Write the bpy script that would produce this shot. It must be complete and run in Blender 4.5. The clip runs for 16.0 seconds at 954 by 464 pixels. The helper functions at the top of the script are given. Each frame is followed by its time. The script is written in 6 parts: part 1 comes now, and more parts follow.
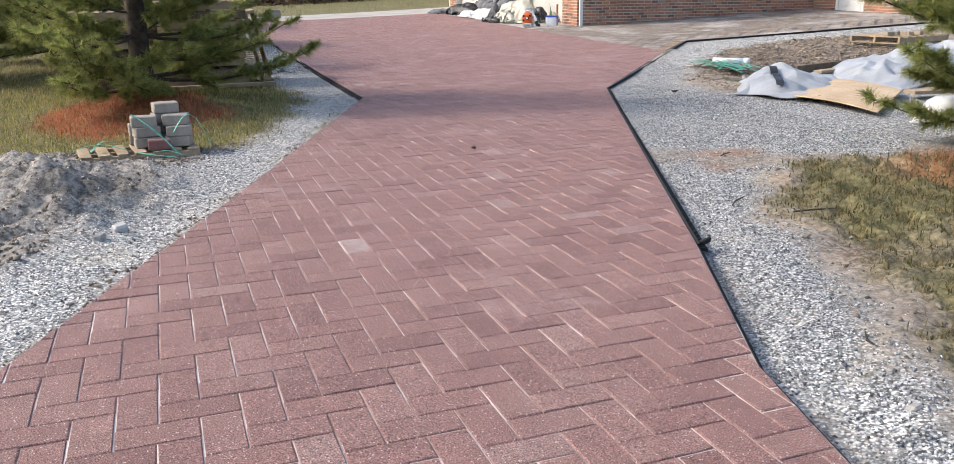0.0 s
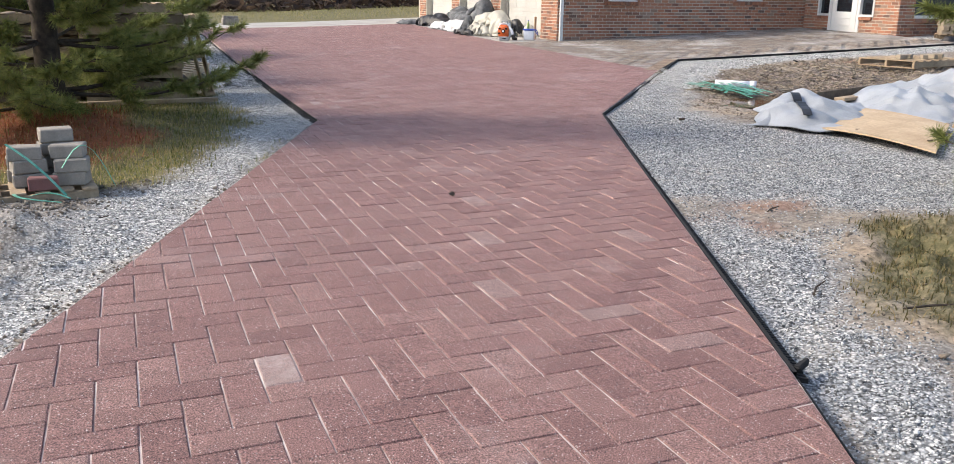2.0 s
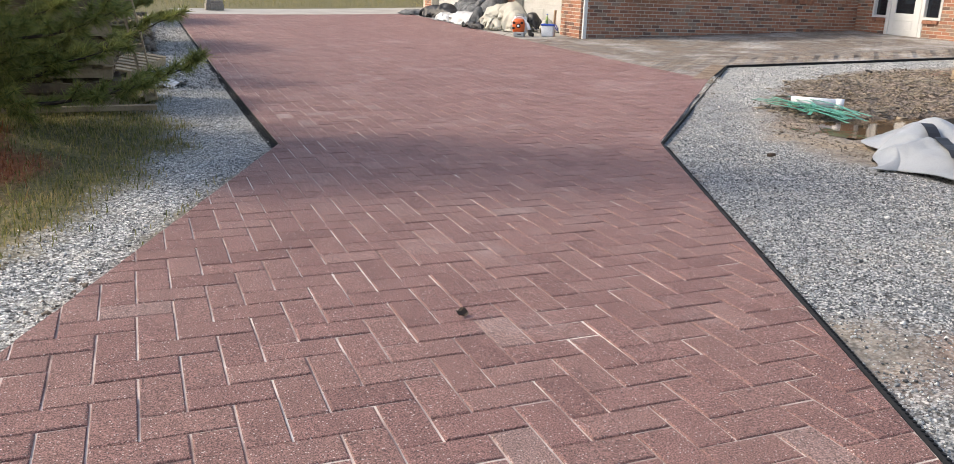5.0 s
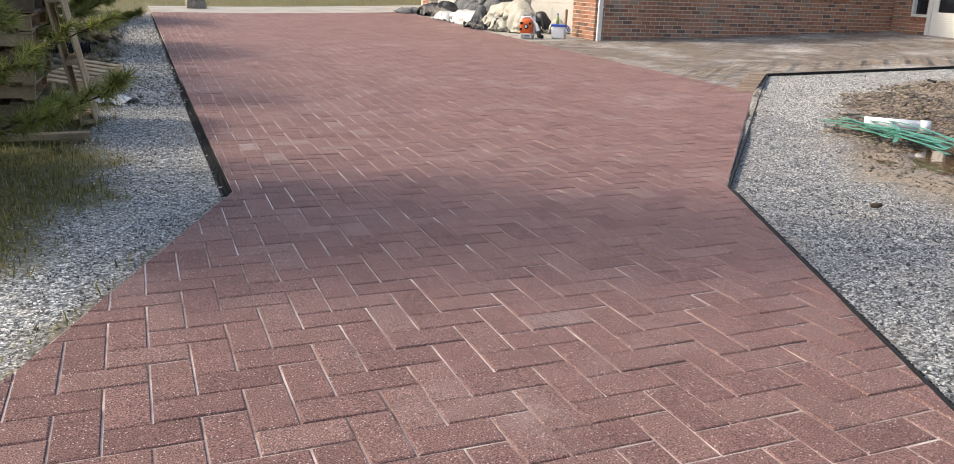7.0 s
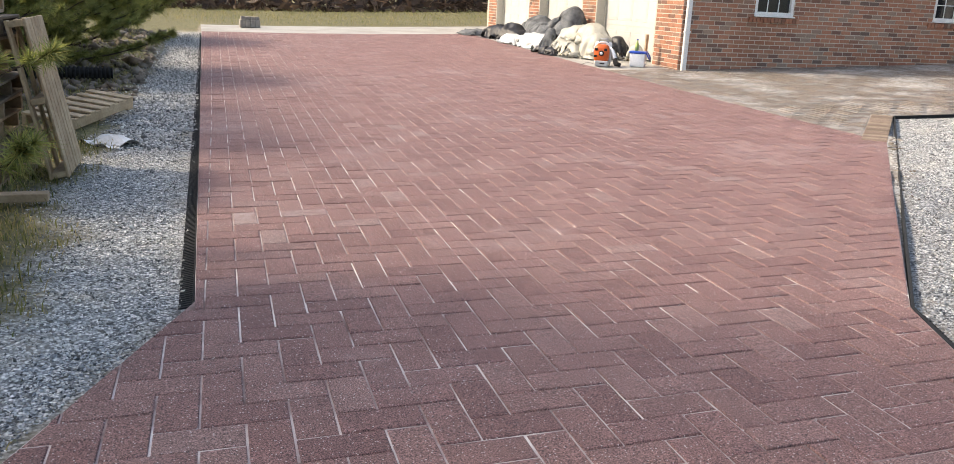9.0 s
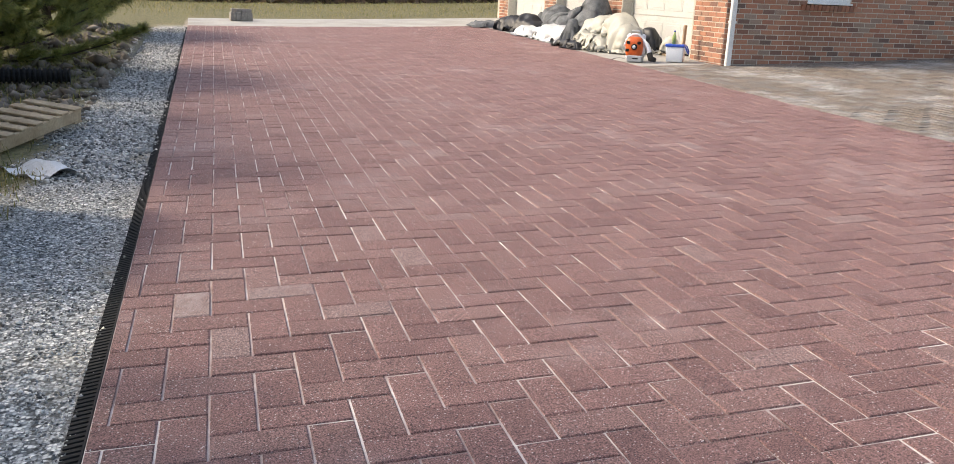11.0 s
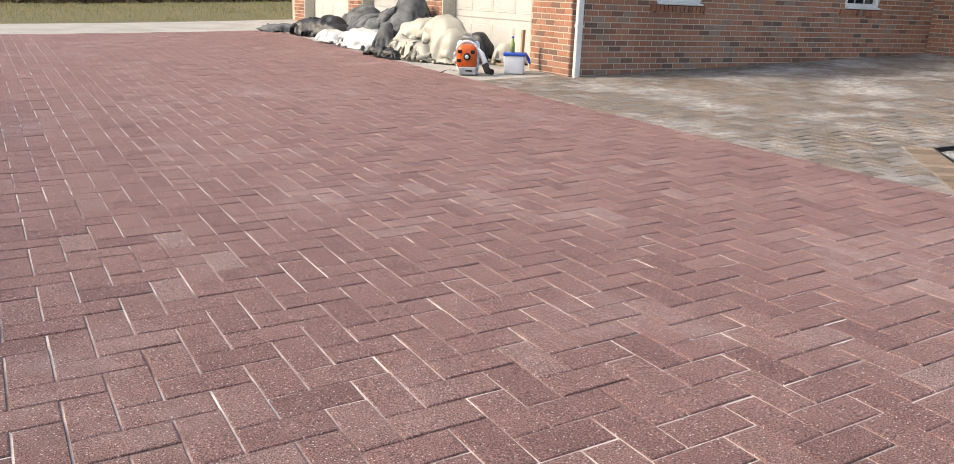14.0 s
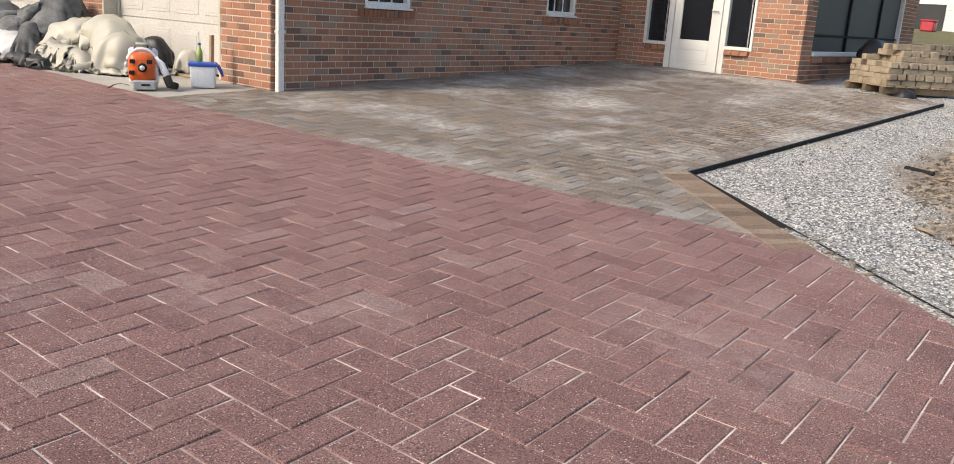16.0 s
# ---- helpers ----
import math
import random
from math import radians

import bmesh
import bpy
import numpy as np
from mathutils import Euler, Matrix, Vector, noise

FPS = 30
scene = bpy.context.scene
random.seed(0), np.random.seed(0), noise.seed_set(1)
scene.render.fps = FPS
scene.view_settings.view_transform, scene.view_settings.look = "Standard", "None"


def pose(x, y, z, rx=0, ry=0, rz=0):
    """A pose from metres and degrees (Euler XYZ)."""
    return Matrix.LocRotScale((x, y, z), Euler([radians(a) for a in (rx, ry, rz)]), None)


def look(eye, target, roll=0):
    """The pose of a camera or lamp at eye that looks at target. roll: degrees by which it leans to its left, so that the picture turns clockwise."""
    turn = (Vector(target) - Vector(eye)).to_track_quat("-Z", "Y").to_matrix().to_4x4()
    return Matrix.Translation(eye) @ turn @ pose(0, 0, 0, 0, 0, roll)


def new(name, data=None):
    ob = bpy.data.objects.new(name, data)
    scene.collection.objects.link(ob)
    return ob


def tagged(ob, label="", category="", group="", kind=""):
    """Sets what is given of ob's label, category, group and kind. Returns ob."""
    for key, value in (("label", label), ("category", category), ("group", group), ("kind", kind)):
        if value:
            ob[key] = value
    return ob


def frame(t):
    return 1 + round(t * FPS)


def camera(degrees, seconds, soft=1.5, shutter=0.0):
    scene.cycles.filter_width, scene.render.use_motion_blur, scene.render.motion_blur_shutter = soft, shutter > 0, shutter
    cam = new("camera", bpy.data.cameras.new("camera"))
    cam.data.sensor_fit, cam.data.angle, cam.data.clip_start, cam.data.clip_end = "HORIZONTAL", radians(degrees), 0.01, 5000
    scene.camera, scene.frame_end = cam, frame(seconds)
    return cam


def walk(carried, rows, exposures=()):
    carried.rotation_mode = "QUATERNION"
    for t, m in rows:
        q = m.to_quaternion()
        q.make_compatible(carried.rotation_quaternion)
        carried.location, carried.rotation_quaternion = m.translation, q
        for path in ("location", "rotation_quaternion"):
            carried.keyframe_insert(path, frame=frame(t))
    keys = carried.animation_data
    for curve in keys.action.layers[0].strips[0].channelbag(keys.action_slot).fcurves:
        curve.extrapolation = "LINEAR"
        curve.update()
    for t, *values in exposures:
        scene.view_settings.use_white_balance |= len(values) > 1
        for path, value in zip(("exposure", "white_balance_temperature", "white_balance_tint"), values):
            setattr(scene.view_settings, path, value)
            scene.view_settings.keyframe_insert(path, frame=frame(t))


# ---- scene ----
cam = camera(58.1, 16.0, soft=0.7)
PATH = [
    (0, (0.106, 0.024, 1.449), (0.746, 1.835, 0.891), -0.6),
    (0.5, (0.234, 0.418, 1.415), (0.893, 2.217, 0.841), -0.4),
    (1, (0.372, 0.812, 1.423), (1.055, 2.597, 0.834), -0.0),
    (1.5, (0.435, 1.247, 1.424), (1.132, 3.04, 0.88), 0.3),
    (2, (0.594, 1.655, 1.378), (1.311, 3.445, 0.846), 0.8),
    (2.5, (0.702, 2.062, 1.356), (1.433, 3.838, 0.796), 1.6),
    (3, (0.789, 2.484, 1.359), (1.53, 4.247, 0.775), 1.8),
    (3.5, (0.981, 2.886, 1.336), (1.733, 4.635, 0.724), 2.1),
    (4, (1.092, 3.306, 1.319), (1.855, 5.057, 0.723), 2.4),
    (4.5, (1.225, 3.709, 1.319), (1.968, 5.465, 0.716), 2.4),
    (5, (1.431, 4.101, 1.318), (2.146, 5.886, 0.768), 2.3),
    (5.2, (1.486, 4.261, 1.304), (2.199, 6.045, 0.75), 2.6),
    (7.3, (2.068, 6.007, 1.334), (2.787, 7.787, 0.775), 2.3),
    (7.5, (2.152, 6.167, 1.332), (2.852, 7.972, 0.83), 2.1),
    (8, (2.291, 6.586, 1.333), (2.939, 8.405, 0.812), 2.0),
    (8.5, (2.382, 7.02, 1.355), (3.012, 8.843, 0.827), 2.6),
    (9, (2.571, 7.432, 1.357), (3.156, 9.27, 0.832), 2.8),
    (9.2, (2.611, 7.586, 1.36), (3.189, 9.425, 0.828), 2.9),
    (11.3, (2.920, 9.391, 1.274), (3.504, 11.226, 0.725), 2.2),
    (11.5, (2.972, 9.556, 1.267), (3.560, 11.388, 0.711), 2.1),
    (12, (3.121, 9.953, 1.287), (3.718, 11.777, 0.716), 1.9),
    (12.5, (3.176, 10.393, 1.288), (3.818, 12.214, 0.754), 1.7),
    (13, (3.308, 10.776, 1.27), (4.005, 12.576, 0.736), 1.6),
    (13.5, (3.473, 11.143, 1.294), (4.267, 12.898, 0.75), 1.4),
    (14, (3.543, 11.555, 1.307), (4.532, 13.211, 0.774), 2.3),
    (14.5, (3.701, 11.884, 1.292), (4.856, 13.428, 0.758), 3.0),
    (15, (3.892, 12.214, 1.319), (5.198, 13.63, 0.782), 3.5),
    (15.5, (3.993, 12.588, 1.337), (5.404, 13.914, 0.836), 3.2),
    (16, (4.16, 12.881, 1.331), (5.689, 14.069, 0.833), 3.8),
]
EXPOSURE = [(0, 1.14, 6650, 10), (2, 1.08, 6700, 10), (4, 0.95, 6900, 10), (5.2, 0.95, 7000, 10), (7.5, 0.98, 7250, 10), (8.2, 1.2, 7300, 10), (9, 1.32, 7350, 10), (11.4, 1.10, 7150, 10), (12, 1.08, 7150, 10), (14.5, 1.07, 7200, 10), (16, 0.82, 7100, 10)]
walk(cam, [(t, look(eye, target, roll)) for t, eye, target, roll in PATH], EXPOSURE)

# ---- world, sun ----
SUN_FROM = Vector((-0.90, 0.40, 0.0)).normalized()
SUN_ELEV = radians(38)
world = bpy.data.worlds.new("sky")
scene.world = world
world.use_nodes = True
wn = world.node_tree
sky = wn.nodes.new("ShaderNodeTexSky")
sky.sky_type, sky.sun_disc = "NISHITA", False
sky.sun_elevation, sky.sun_rotation = SUN_ELEV, math.atan2(SUN_FROM.x, SUN_FROM.y)
sky.air_density, sky.dust_density, sky.ozone_density = 1.0, 3.0, 1.0
wn.links.new(sky.outputs[0], wn.nodes["Background"].inputs[0])
wn.nodes["Background"].inputs[1].default_value = 0.15
sun = new("sun", bpy.data.lights.new("sun", "SUN"))
sun.data.energy, sun.data.angle, sun.data.color = 1.45, radians(8.0), (1.0, 0.92, 0.80)
sun_way = SUN_FROM * math.cos(SUN_ELEV) + Vector((0, 0, math.sin(SUN_ELEV)))
sun.matrix_world = look(sun_way * 40, (0, 0, 0))


# ---- material helpers ----
def base_mat(name, rough=0.7, metal=0.0):
    m = bpy.data.materials.new(name)
    m.use_nodes = True
    b = m.node_tree.nodes["Principled BSDF"]
    b.inputs["Roughness"].default_value, b.inputs["Metallic"].default_value = rough, metal
    return m, m.node_tree, b


def node(nt, kind, **vals):
    n = nt.nodes.new(kind)
    for k, v in vals.items():
        n.inputs[k.replace("_", " ")].default_value = v
    return n


def place_of(nt, world_space=True):
    return nt.nodes.new("ShaderNodeNewGeometry").outputs["Position"] if world_space else nt.nodes.new("ShaderNodeTexCoord").outputs["Object"]


def noise_of(nt, vec, scale, detail=4, rough=0.55):
    n = node(nt, "ShaderNodeTexNoise", Scale=scale, Detail=detail, Roughness=rough)
    nt.links.new(vec, n.inputs["Vector"])
    return n.outputs["Fac"]


def ramp_of(nt, fac, *stops):
    r = nt.nodes.new("ShaderNodeValToRGB")
    while len(r.color_ramp.elements) < len(stops):
        r.color_ramp.elements.new(0.5)
    for e, (p, c) in zip(r.color_ramp.elements, stops):
        e.position = p
        e.color = (*c, 1) if len(c) == 3 else c
    nt.links.new(fac, r.inputs[0])
    return r.outputs[0]


def grey(v):
    return (v, v, v)


def mix_of(nt, fac, a, b, mode="MIX"):
    n = nt.nodes.new("ShaderNodeMix")
    n.data_type, n.blend_type = "RGBA", mode
    for sock, v in ((n.inputs[0], fac), (n.inputs[6], a), (n.inputs[7], b)):
        if isinstance(v, bpy.types.NodeSocket):
            nt.links.new(v, sock)
        elif isinstance(v, tuple):
            sock.default_value = (*v, 1)
        else:
            sock.default_value = v
    return n.outputs[2]


def sum_of(nt, op, a, b):
    n = nt.nodes.new("ShaderNodeMath")
    n.operation = op
    for sock, v in zip(n.inputs, (a, b)):
        if isinstance(v, bpy.types.NodeSocket):
            nt.links.new(v, sock)
        else:
            sock.default_value = v
    return n.outputs[0]


def bump_of(nt, b, height, strength=0.3, distance=0.004):
    n = node(nt, "ShaderNodeBump", Strength=strength, Distance=distance)
    nt.links.new(height, n.inputs["Height"])
    nt.links.new(n.outputs[0], b.inputs["Normal"])


def piece_random(nt):
    """A number per piece, whether the piece is an object or an island of a joined mesh."""
    a = nt.nodes.new("ShaderNodeObjectInfo").outputs["Random"]
    i = nt.nodes.new("ShaderNodeNewGeometry").outputs["Random Per Island"]
    return sum_of(nt, "FRACT", sum_of(nt, "ADD", a, i), 0.0)


def worn(name, c1, c2, scale=6.0, rough=0.7, fine=120.0, bump=0.15, metal=0.0, world_space=False, dist=0.003):
    """A surface in two shades, with stains at one scale and grain at another."""
    m, nt, b = base_mat(name, rough, metal)
    v = place_of(nt, world_space)
    big = noise_of(nt, v, scale, 5)
    small = noise_of(nt, v, fine, 3)
    col = ramp_of(nt, big, (0.32, c1), (0.7, c2))
    col = mix_of(nt, 0.35, col, ramp_of(nt, small, (0.3, grey(0.35)), (0.7, grey(1.0))), "MULTIPLY")
    nt.links.new(col, b.inputs["Base Color"])
    if bump:
        bump_of(nt, b, small, bump, dist)
    return m


def paver_mat(name, stops, speck, stain, stain_lo, stain_hi, haze=0.6):
    """Concrete paver: a shade per piece, fine aggregate specks, pale lime stains."""
    m, nt, b = base_mat(name, 0.82)
    v = place_of(nt)
    col = ramp_of(nt, piece_random(nt), *stops)
    grain = noise_of(nt, v, 190.0, 4, 0.75)
    col = mix_of(nt, 1.0, col, ramp_of(nt, grain, (0.38, grey(0.22)), (0.5, grey(0.95)), (0.62, grey(1.85))), "MULTIPLY")
    blot = noise_of(nt, v, 9.0, 5, 0.65)
    col = mix_of(nt, 0.6, col, ramp_of(nt, blot, (0.3, grey(0.72)), (0.7, grey(1.1))), "MULTIPLY")
    vor = node(nt, "ShaderNodeTexVoronoi", Scale=72.0)
    nt.links.new(v, vor.inputs["Vector"])
    dots = ramp_of(nt, vor.outputs["Distance"], (0.13, grey(1.0)), (0.22, grey(0.0)))
    keep = ramp_of(nt, noise_of(nt, v, 45.0, 2), (0.40, grey(0.0)), (0.52, grey(0.95)))
    col = mix_of(nt, mix_of(nt, 1.0, dots, keep, "MULTIPLY"), col, speck)
    lime = ramp_of(nt, noise_of(nt, v, 0.9, 7, 0.62), (stain_lo, grey(0.0)), (stain_hi, grey(haze)))
    lime2 = ramp_of(nt, noise_of(nt, v, 14.0, 4, 0.7), (0.35, grey(0.1)), (0.65, grey(1.0)))
    col = mix_of(nt, mix_of(nt, 1.0, lime, lime2, "MULTIPLY"), col, stain)
    nt.links.new(col, b.inputs["Base Color"])
    bump_of(nt, b, grain, 1.0, 0.006)
    return m


M = {}
M["red_paver"] = paver_mat("red_paver", ((0.0, (0.205, 0.108, 0.100)), (0.4, (0.258, 0.140, 0.128)), (0.7, (0.244, 0.135, 0.122)), (0.97, (0.282, 0.162, 0.146)), (1.0, (0.29, 0.19, 0.175))),
                           (0.72, 0.64, 0.62), (0.50, 0.40, 0.385), 0.56, 0.74, 0.5)
M["grey_paver"] = paver_mat("grey_paver", ((0.0, (0.16, 0.125, 0.10)), (0.3, (0.21, 0.175, 0.142)), (0.55, (0.25, 0.195, 0.152)), (0.8, (0.20, 0.182, 0.165)), (1.0, (0.30, 0.27, 0.24))),
                            (0.40, 0.36, 0.32), (0.68, 0.67, 0.65), 0.49, 0.64, 0.66)
M["limed_paver"] = paver_mat("limed_paver", ((0.0, (0.25, 0.148, 0.135)), (1.0, (0.29, 0.185, 0.17))), (0.50, 0.42, 0.40), (0.60, 0.53, 0.51), 0.30, 0.55, 0.4)
M["border_paver"] = paver_mat("border_paver", ((0.0, (0.16, 0.11, 0.075)), (0.5, (0.25, 0.175, 0.12)), (1.0, (0.33, 0.25, 0.18))), (0.40, 0.34, 0.28), (0.45, 0.4, 0.36), 0.6, 0.8)
def sand_mat():
    """Jointing sand: pale where it is fresh, stained with red paver dust and soil elsewhere."""
    m, nt, b = base_mat("jointing_sand", 0.95)
    v = place_of(nt)
    col = ramp_of(nt, noise_of(nt, v, 2.4, 5, 0.6), (0.32, (0.17, 0.11, 0.10)), (0.42, (0.36, 0.27, 0.25)), (0.52, (0.56, 0.47, 0.44)), (0.64, (0.80, 0.74, 0.69)))
    g = noise_of(nt, v, 300.0, 3)
    nt.links.new(mix_of(nt, 0.5, col, ramp_of(nt, g, (0.35, grey(0.5)), (0.65, grey(1.1))), "MULTIPLY"), b.inputs["Base Color"])
    bump_of(nt, b, g, 0.5, 0.003)
    return m


M["sand"] = sand_mat()
M["concrete"] = worn("concrete", (0.33, 0.315, 0.285), (0.46, 0.445, 0.41), 1.6, 0.85, 140, 0.2, world_space=True)
M["edging"] = worn("black_plastic", (0.006, 0.006, 0.007), (0.014, 0.014, 0.015), 30, 0.95)
M["mortar"] = worn("mortar", (0.50, 0.43, 0.35), (0.62, 0.55, 0.46), 3, 0.95, 180, 0.4, world_space=True)
M["white"] = worn("white_paint", (0.74, 0.74, 0.72), (0.82, 0.82, 0.80), 2.5, 0.4, 60, 0.03)
M["cream"] = worn("cream_trim", (0.50, 0.47, 0.40), (0.58, 0.55, 0.47), 2.5, 0.5, 60, 0.03)
M["garage"] = worn("garage_door_paint", (0.55, 0.54, 0.51), (0.62, 0.61, 0.58), 1.8, 0.45, 50, 0.04)
M["roof"] = worn("roof_shingle", (0.06, 0.055, 0.05), (0.12, 0.11, 0.10), 8, 0.9, 90, 0.4)
M["wood"] = worn("weathered_wood", (0.26, 0.19, 0.12), (0.44, 0.34, 0.23), 5, 0.8, 40, 0.3)
M["pale_wood"] = worn("pale_wood", (0.34, 0.24, 0.14), (0.54, 0.42, 0.27), 5, 0.8, 40, 0.3)
M["dark_wood"] = worn("damp_wood", (0.09, 0.065, 0.045), (0.2, 0.15, 0.10), 5, 0.85, 40, 0.3)
M["ply"] = worn("plywood", (0.44, 0.32, 0.20), (0.58, 0.45, 0.30), 3, 0.75, 30, 0.1)
M["silver_tarp"] = worn("silver_tarp", (0.29, 0.31, 0.335), (0.41, 0.43, 0.455), 2.5, 0.32, 200, 0.1)
M["cream_tarp"] = worn("cream_tarp", (0.40, 0.385, 0.325), (0.57, 0.55, 0.475), 2.0, 0.48, 150, 0.1)
M["white_tarp"] = worn("white_tarp", (0.56, 0.57, 0.575), (0.70, 0.71, 0.715), 2.0, 0.4, 150, 0.1)
M["screen"] = worn("porch_screen", (0.014, 0.017, 0.024), (0.024, 0.028, 0.036), 1.5, 0.55, 200, 0.05)
M["felt"] = worn("grey_felt", (0.065, 0.07, 0.075), (0.21, 0.22, 0.23), 7.0, 0.95, 60, 0.5)
M["black_tarp"] = worn("black_tarp", (0.012, 0.012, 0.014), (0.03, 0.03, 0.034), 4, 0.5, 100, 0.1)
M["orange"] = worn("orange_plastic", (0.62, 0.10, 0.015), (0.75, 0.15, 0.03), 8, 0.4, 80, 0.05)
M["grey_plastic"] = worn("grey_plastic", (0.30, 0.32, 0.34), (0.40, 0.42, 0.44), 8, 0.45, 80, 0.05)
M["white_plastic"] = worn("white_plastic", (0.72, 0.75, 0.80), (0.80, 0.82, 0.86), 5, 0.35, 80, 0.03)
M["blue_plastic"] = worn("blue_plastic", (0.02, 0.07, 0.42), (0.03, 0.10, 0.55), 8, 0.4, 80, 0.05)
M["green_plastic"] = worn("green_strap", (0.05, 0.28, 0.20), (0.16, 0.42, 0.32), 14, 0.45, 80, 0.05)
M["bottle"] = worn("bottle_plastic", (0.30, 0.42, 0.12), (0.45, 0.55, 0.2), 20, 0.3, 80, 0.0)
M["block"] = worn("grey_block", (0.24, 0.215, 0.188), (0.37, 0.335, 0.29), 9, 0.9, 160, 0.5)
M["red_block"] = worn("red_block", (0.2, 0.09, 0.085), (0.27, 0.13, 0.12), 9, 0.9, 160, 0.5)
M["tan_block"] = worn("tan_block", (0.25, 0.205, 0.15), (0.40, 0.335, 0.25), 6, 0.9, 160, 0.5, world_space=True)
M["bark"] = worn("bark", (0.028, 0.02, 0.015), (0.085, 0.062, 0.046), 14, 0.95, 60, 0.8, dist=0.01)
M["red_plastic"] = worn("red_paint", (0.4, 0.03, 0.05), (0.5, 0.05, 0.07), 8, 0.5)
M["siding"] = worn("white_siding", (0.7, 0.71, 0.72), (0.8, 0.8, 0.8), 3, 0.6)
M["clod"] = worn("soil_clods", (0.11, 0.085, 0.066), (0.30, 0.255, 0.21), 4, 0.95, 90, 0.5, world_space=True)
M["dead_leaf"] = worn("dead_leaves", (0.03, 0.02, 0.014), (0.07, 0.045, 0.03), 6, 0.9)


def brick_mat():
    m, nt, b = base_mat("house_brick", 0.88)
    v = place_of(nt)
    col = ramp_of(nt, piece_random(nt), (0.0, (0.15, 0.105, 0.085)), (0.1, (0.23, 0.12, 0.087)), (0.2, (0.35, 0.155, 0.098)), (0.5, (0.425, 0.198, 0.122)), (0.8, (0.42, 0.212, 0.138)), (0.9, (0.28, 0.185, 0.14)), (1.0, (0.33, 0.24, 0.185)))
    grain = noise_of(nt, v, 110.0, 4, 0.7)
    col = mix_of(nt, 0.5, col, ramp_of(nt, grain, (0.3, grey(0.5)), (0.7, grey(1.1))), "MULTIPLY")
    dirt = ramp_of(nt, noise_of(nt, v, 0.8, 6, 0.6), (0.48, grey(0.0)), (0.7, grey(0.7)))
    col = mix_of(nt, dirt, col, (0.22, 0.09, 0.05))
    nt.links.new(col, b.inputs["Base Color"])
    bump_of(nt, b, grain, 0.5, 0.004)
    return m


M["brick"] = brick_mat()


def stone_mat():
    m, nt, b = base_mat("crushed_stone", 0.85)
    col = ramp_of(nt, piece_random(nt), (0.0, (0.042, 0.048, 0.056)), (0.3, (0.150, 0.164, 0.182)), (0.6, (0.36, 0.385, 0.405)), (0.88, (0.57, 0.59, 0.60)), (1.0, (0.80, 0.80, 0.78)))
    g = noise_of(nt, place_of(nt), 220.0, 3)
    col = mix_of(nt, 0.5, col, ramp_of(nt, g, (0.3, grey(0.6)), (0.7, grey(1.1))), "MULTIPLY")
    nt.links.new(col, b.inputs["Base Color"])
    bump_of(nt, b, g, 0.4, 0.003)
    return m


M["stone"] = stone_mat()


def pale_stone_mat():
    m, nt, b = base_mat("pale_limestone", 0.88)
    col = ramp_of(nt, piece_random(nt), (0.0, (0.06, 0.06, 0.06)), (0.3, (0.22, 0.218, 0.212)), (0.65, (0.47, 0.463, 0.445)), (1.0, (0.84, 0.82, 0.78)))
    g = noise_of(nt, place_of(nt), 220.0, 3)
    col = mix_of(nt, 0.5, col, ramp_of(nt, g, (0.3, grey(0.6)), (0.7, grey(1.1))), "MULTIPLY")
    nt.links.new(col, b.inputs["Base Color"])
    bump_of(nt, b, g, 0.4, 0.003)
    return m


M["pale_stone"] = pale_stone_mat()
M["patio_sand"] = worn("patio_sand", (0.20, 0.17, 0.14), (0.52, 0.48, 0.43), 3, 0.95, 200, 0.4, world_space=True)


def leaf_mat(name, stops):
    m, nt, b = base_mat(name, 0.6)
    col = ramp_of(nt, piece_random(nt), *stops)
    blot = ramp_of(nt, noise_of(nt, place_of(nt), 1.6, 3), (0.3, grey(0.6)), (0.7, grey(1.15)))
    col = mix_of(nt, 0.7, col, blot, "MULTIPLY")
    nt.links.new(col, b.inputs["Base Color"])
    through_light = nt.nodes.new("ShaderNodeBsdfTranslucent")
    nt.links.new(col, through_light.inputs[0])
    both = nt.nodes.new("ShaderNodeMixShader")
    both.inputs[0].default_value = 0.5
    nt.links.new(b.outputs[0], both.inputs[1])
    nt.links.new(through_light.outputs[0], both.inputs[2])
    nt.links.new(both.outputs[0], nt.nodes["Material Output"].inputs[0])
    return m


M["needles"] = leaf_mat("pine_needles", ((0.0, (0.115, 0.145, 0.05)), (0.5, (0.255, 0.295, 0.085)), (0.85, (0.36, 0.37, 0.105)), (1.0, (0.32, 0.29, 0.12))))
M["grass"] = leaf_mat("grass_blades", ((0.0, (0.09, 0.11, 0.025)), (0.35, (0.21, 0.215, 0.06)), (0.65, (0.34, 0.29, 0.10)), (1.0, (0.44, 0.34, 0.18))))
M["matted_grass"] = leaf_mat("matted_grass", ((0.0, (0.05, 0.05, 0.02)), (0.35, (0.125, 0.115, 0.042)), (0.65, (0.23, 0.18, 0.075)), (1.0, (0.36, 0.27, 0.14))))
M["straw"] = leaf_mat("pine_straw", ((0.0, (0.19, 0.06, 0.024)), (0.5, (0.34, 0.115, 0.045)), (1.0, (0.45, 0.20, 0.09))))
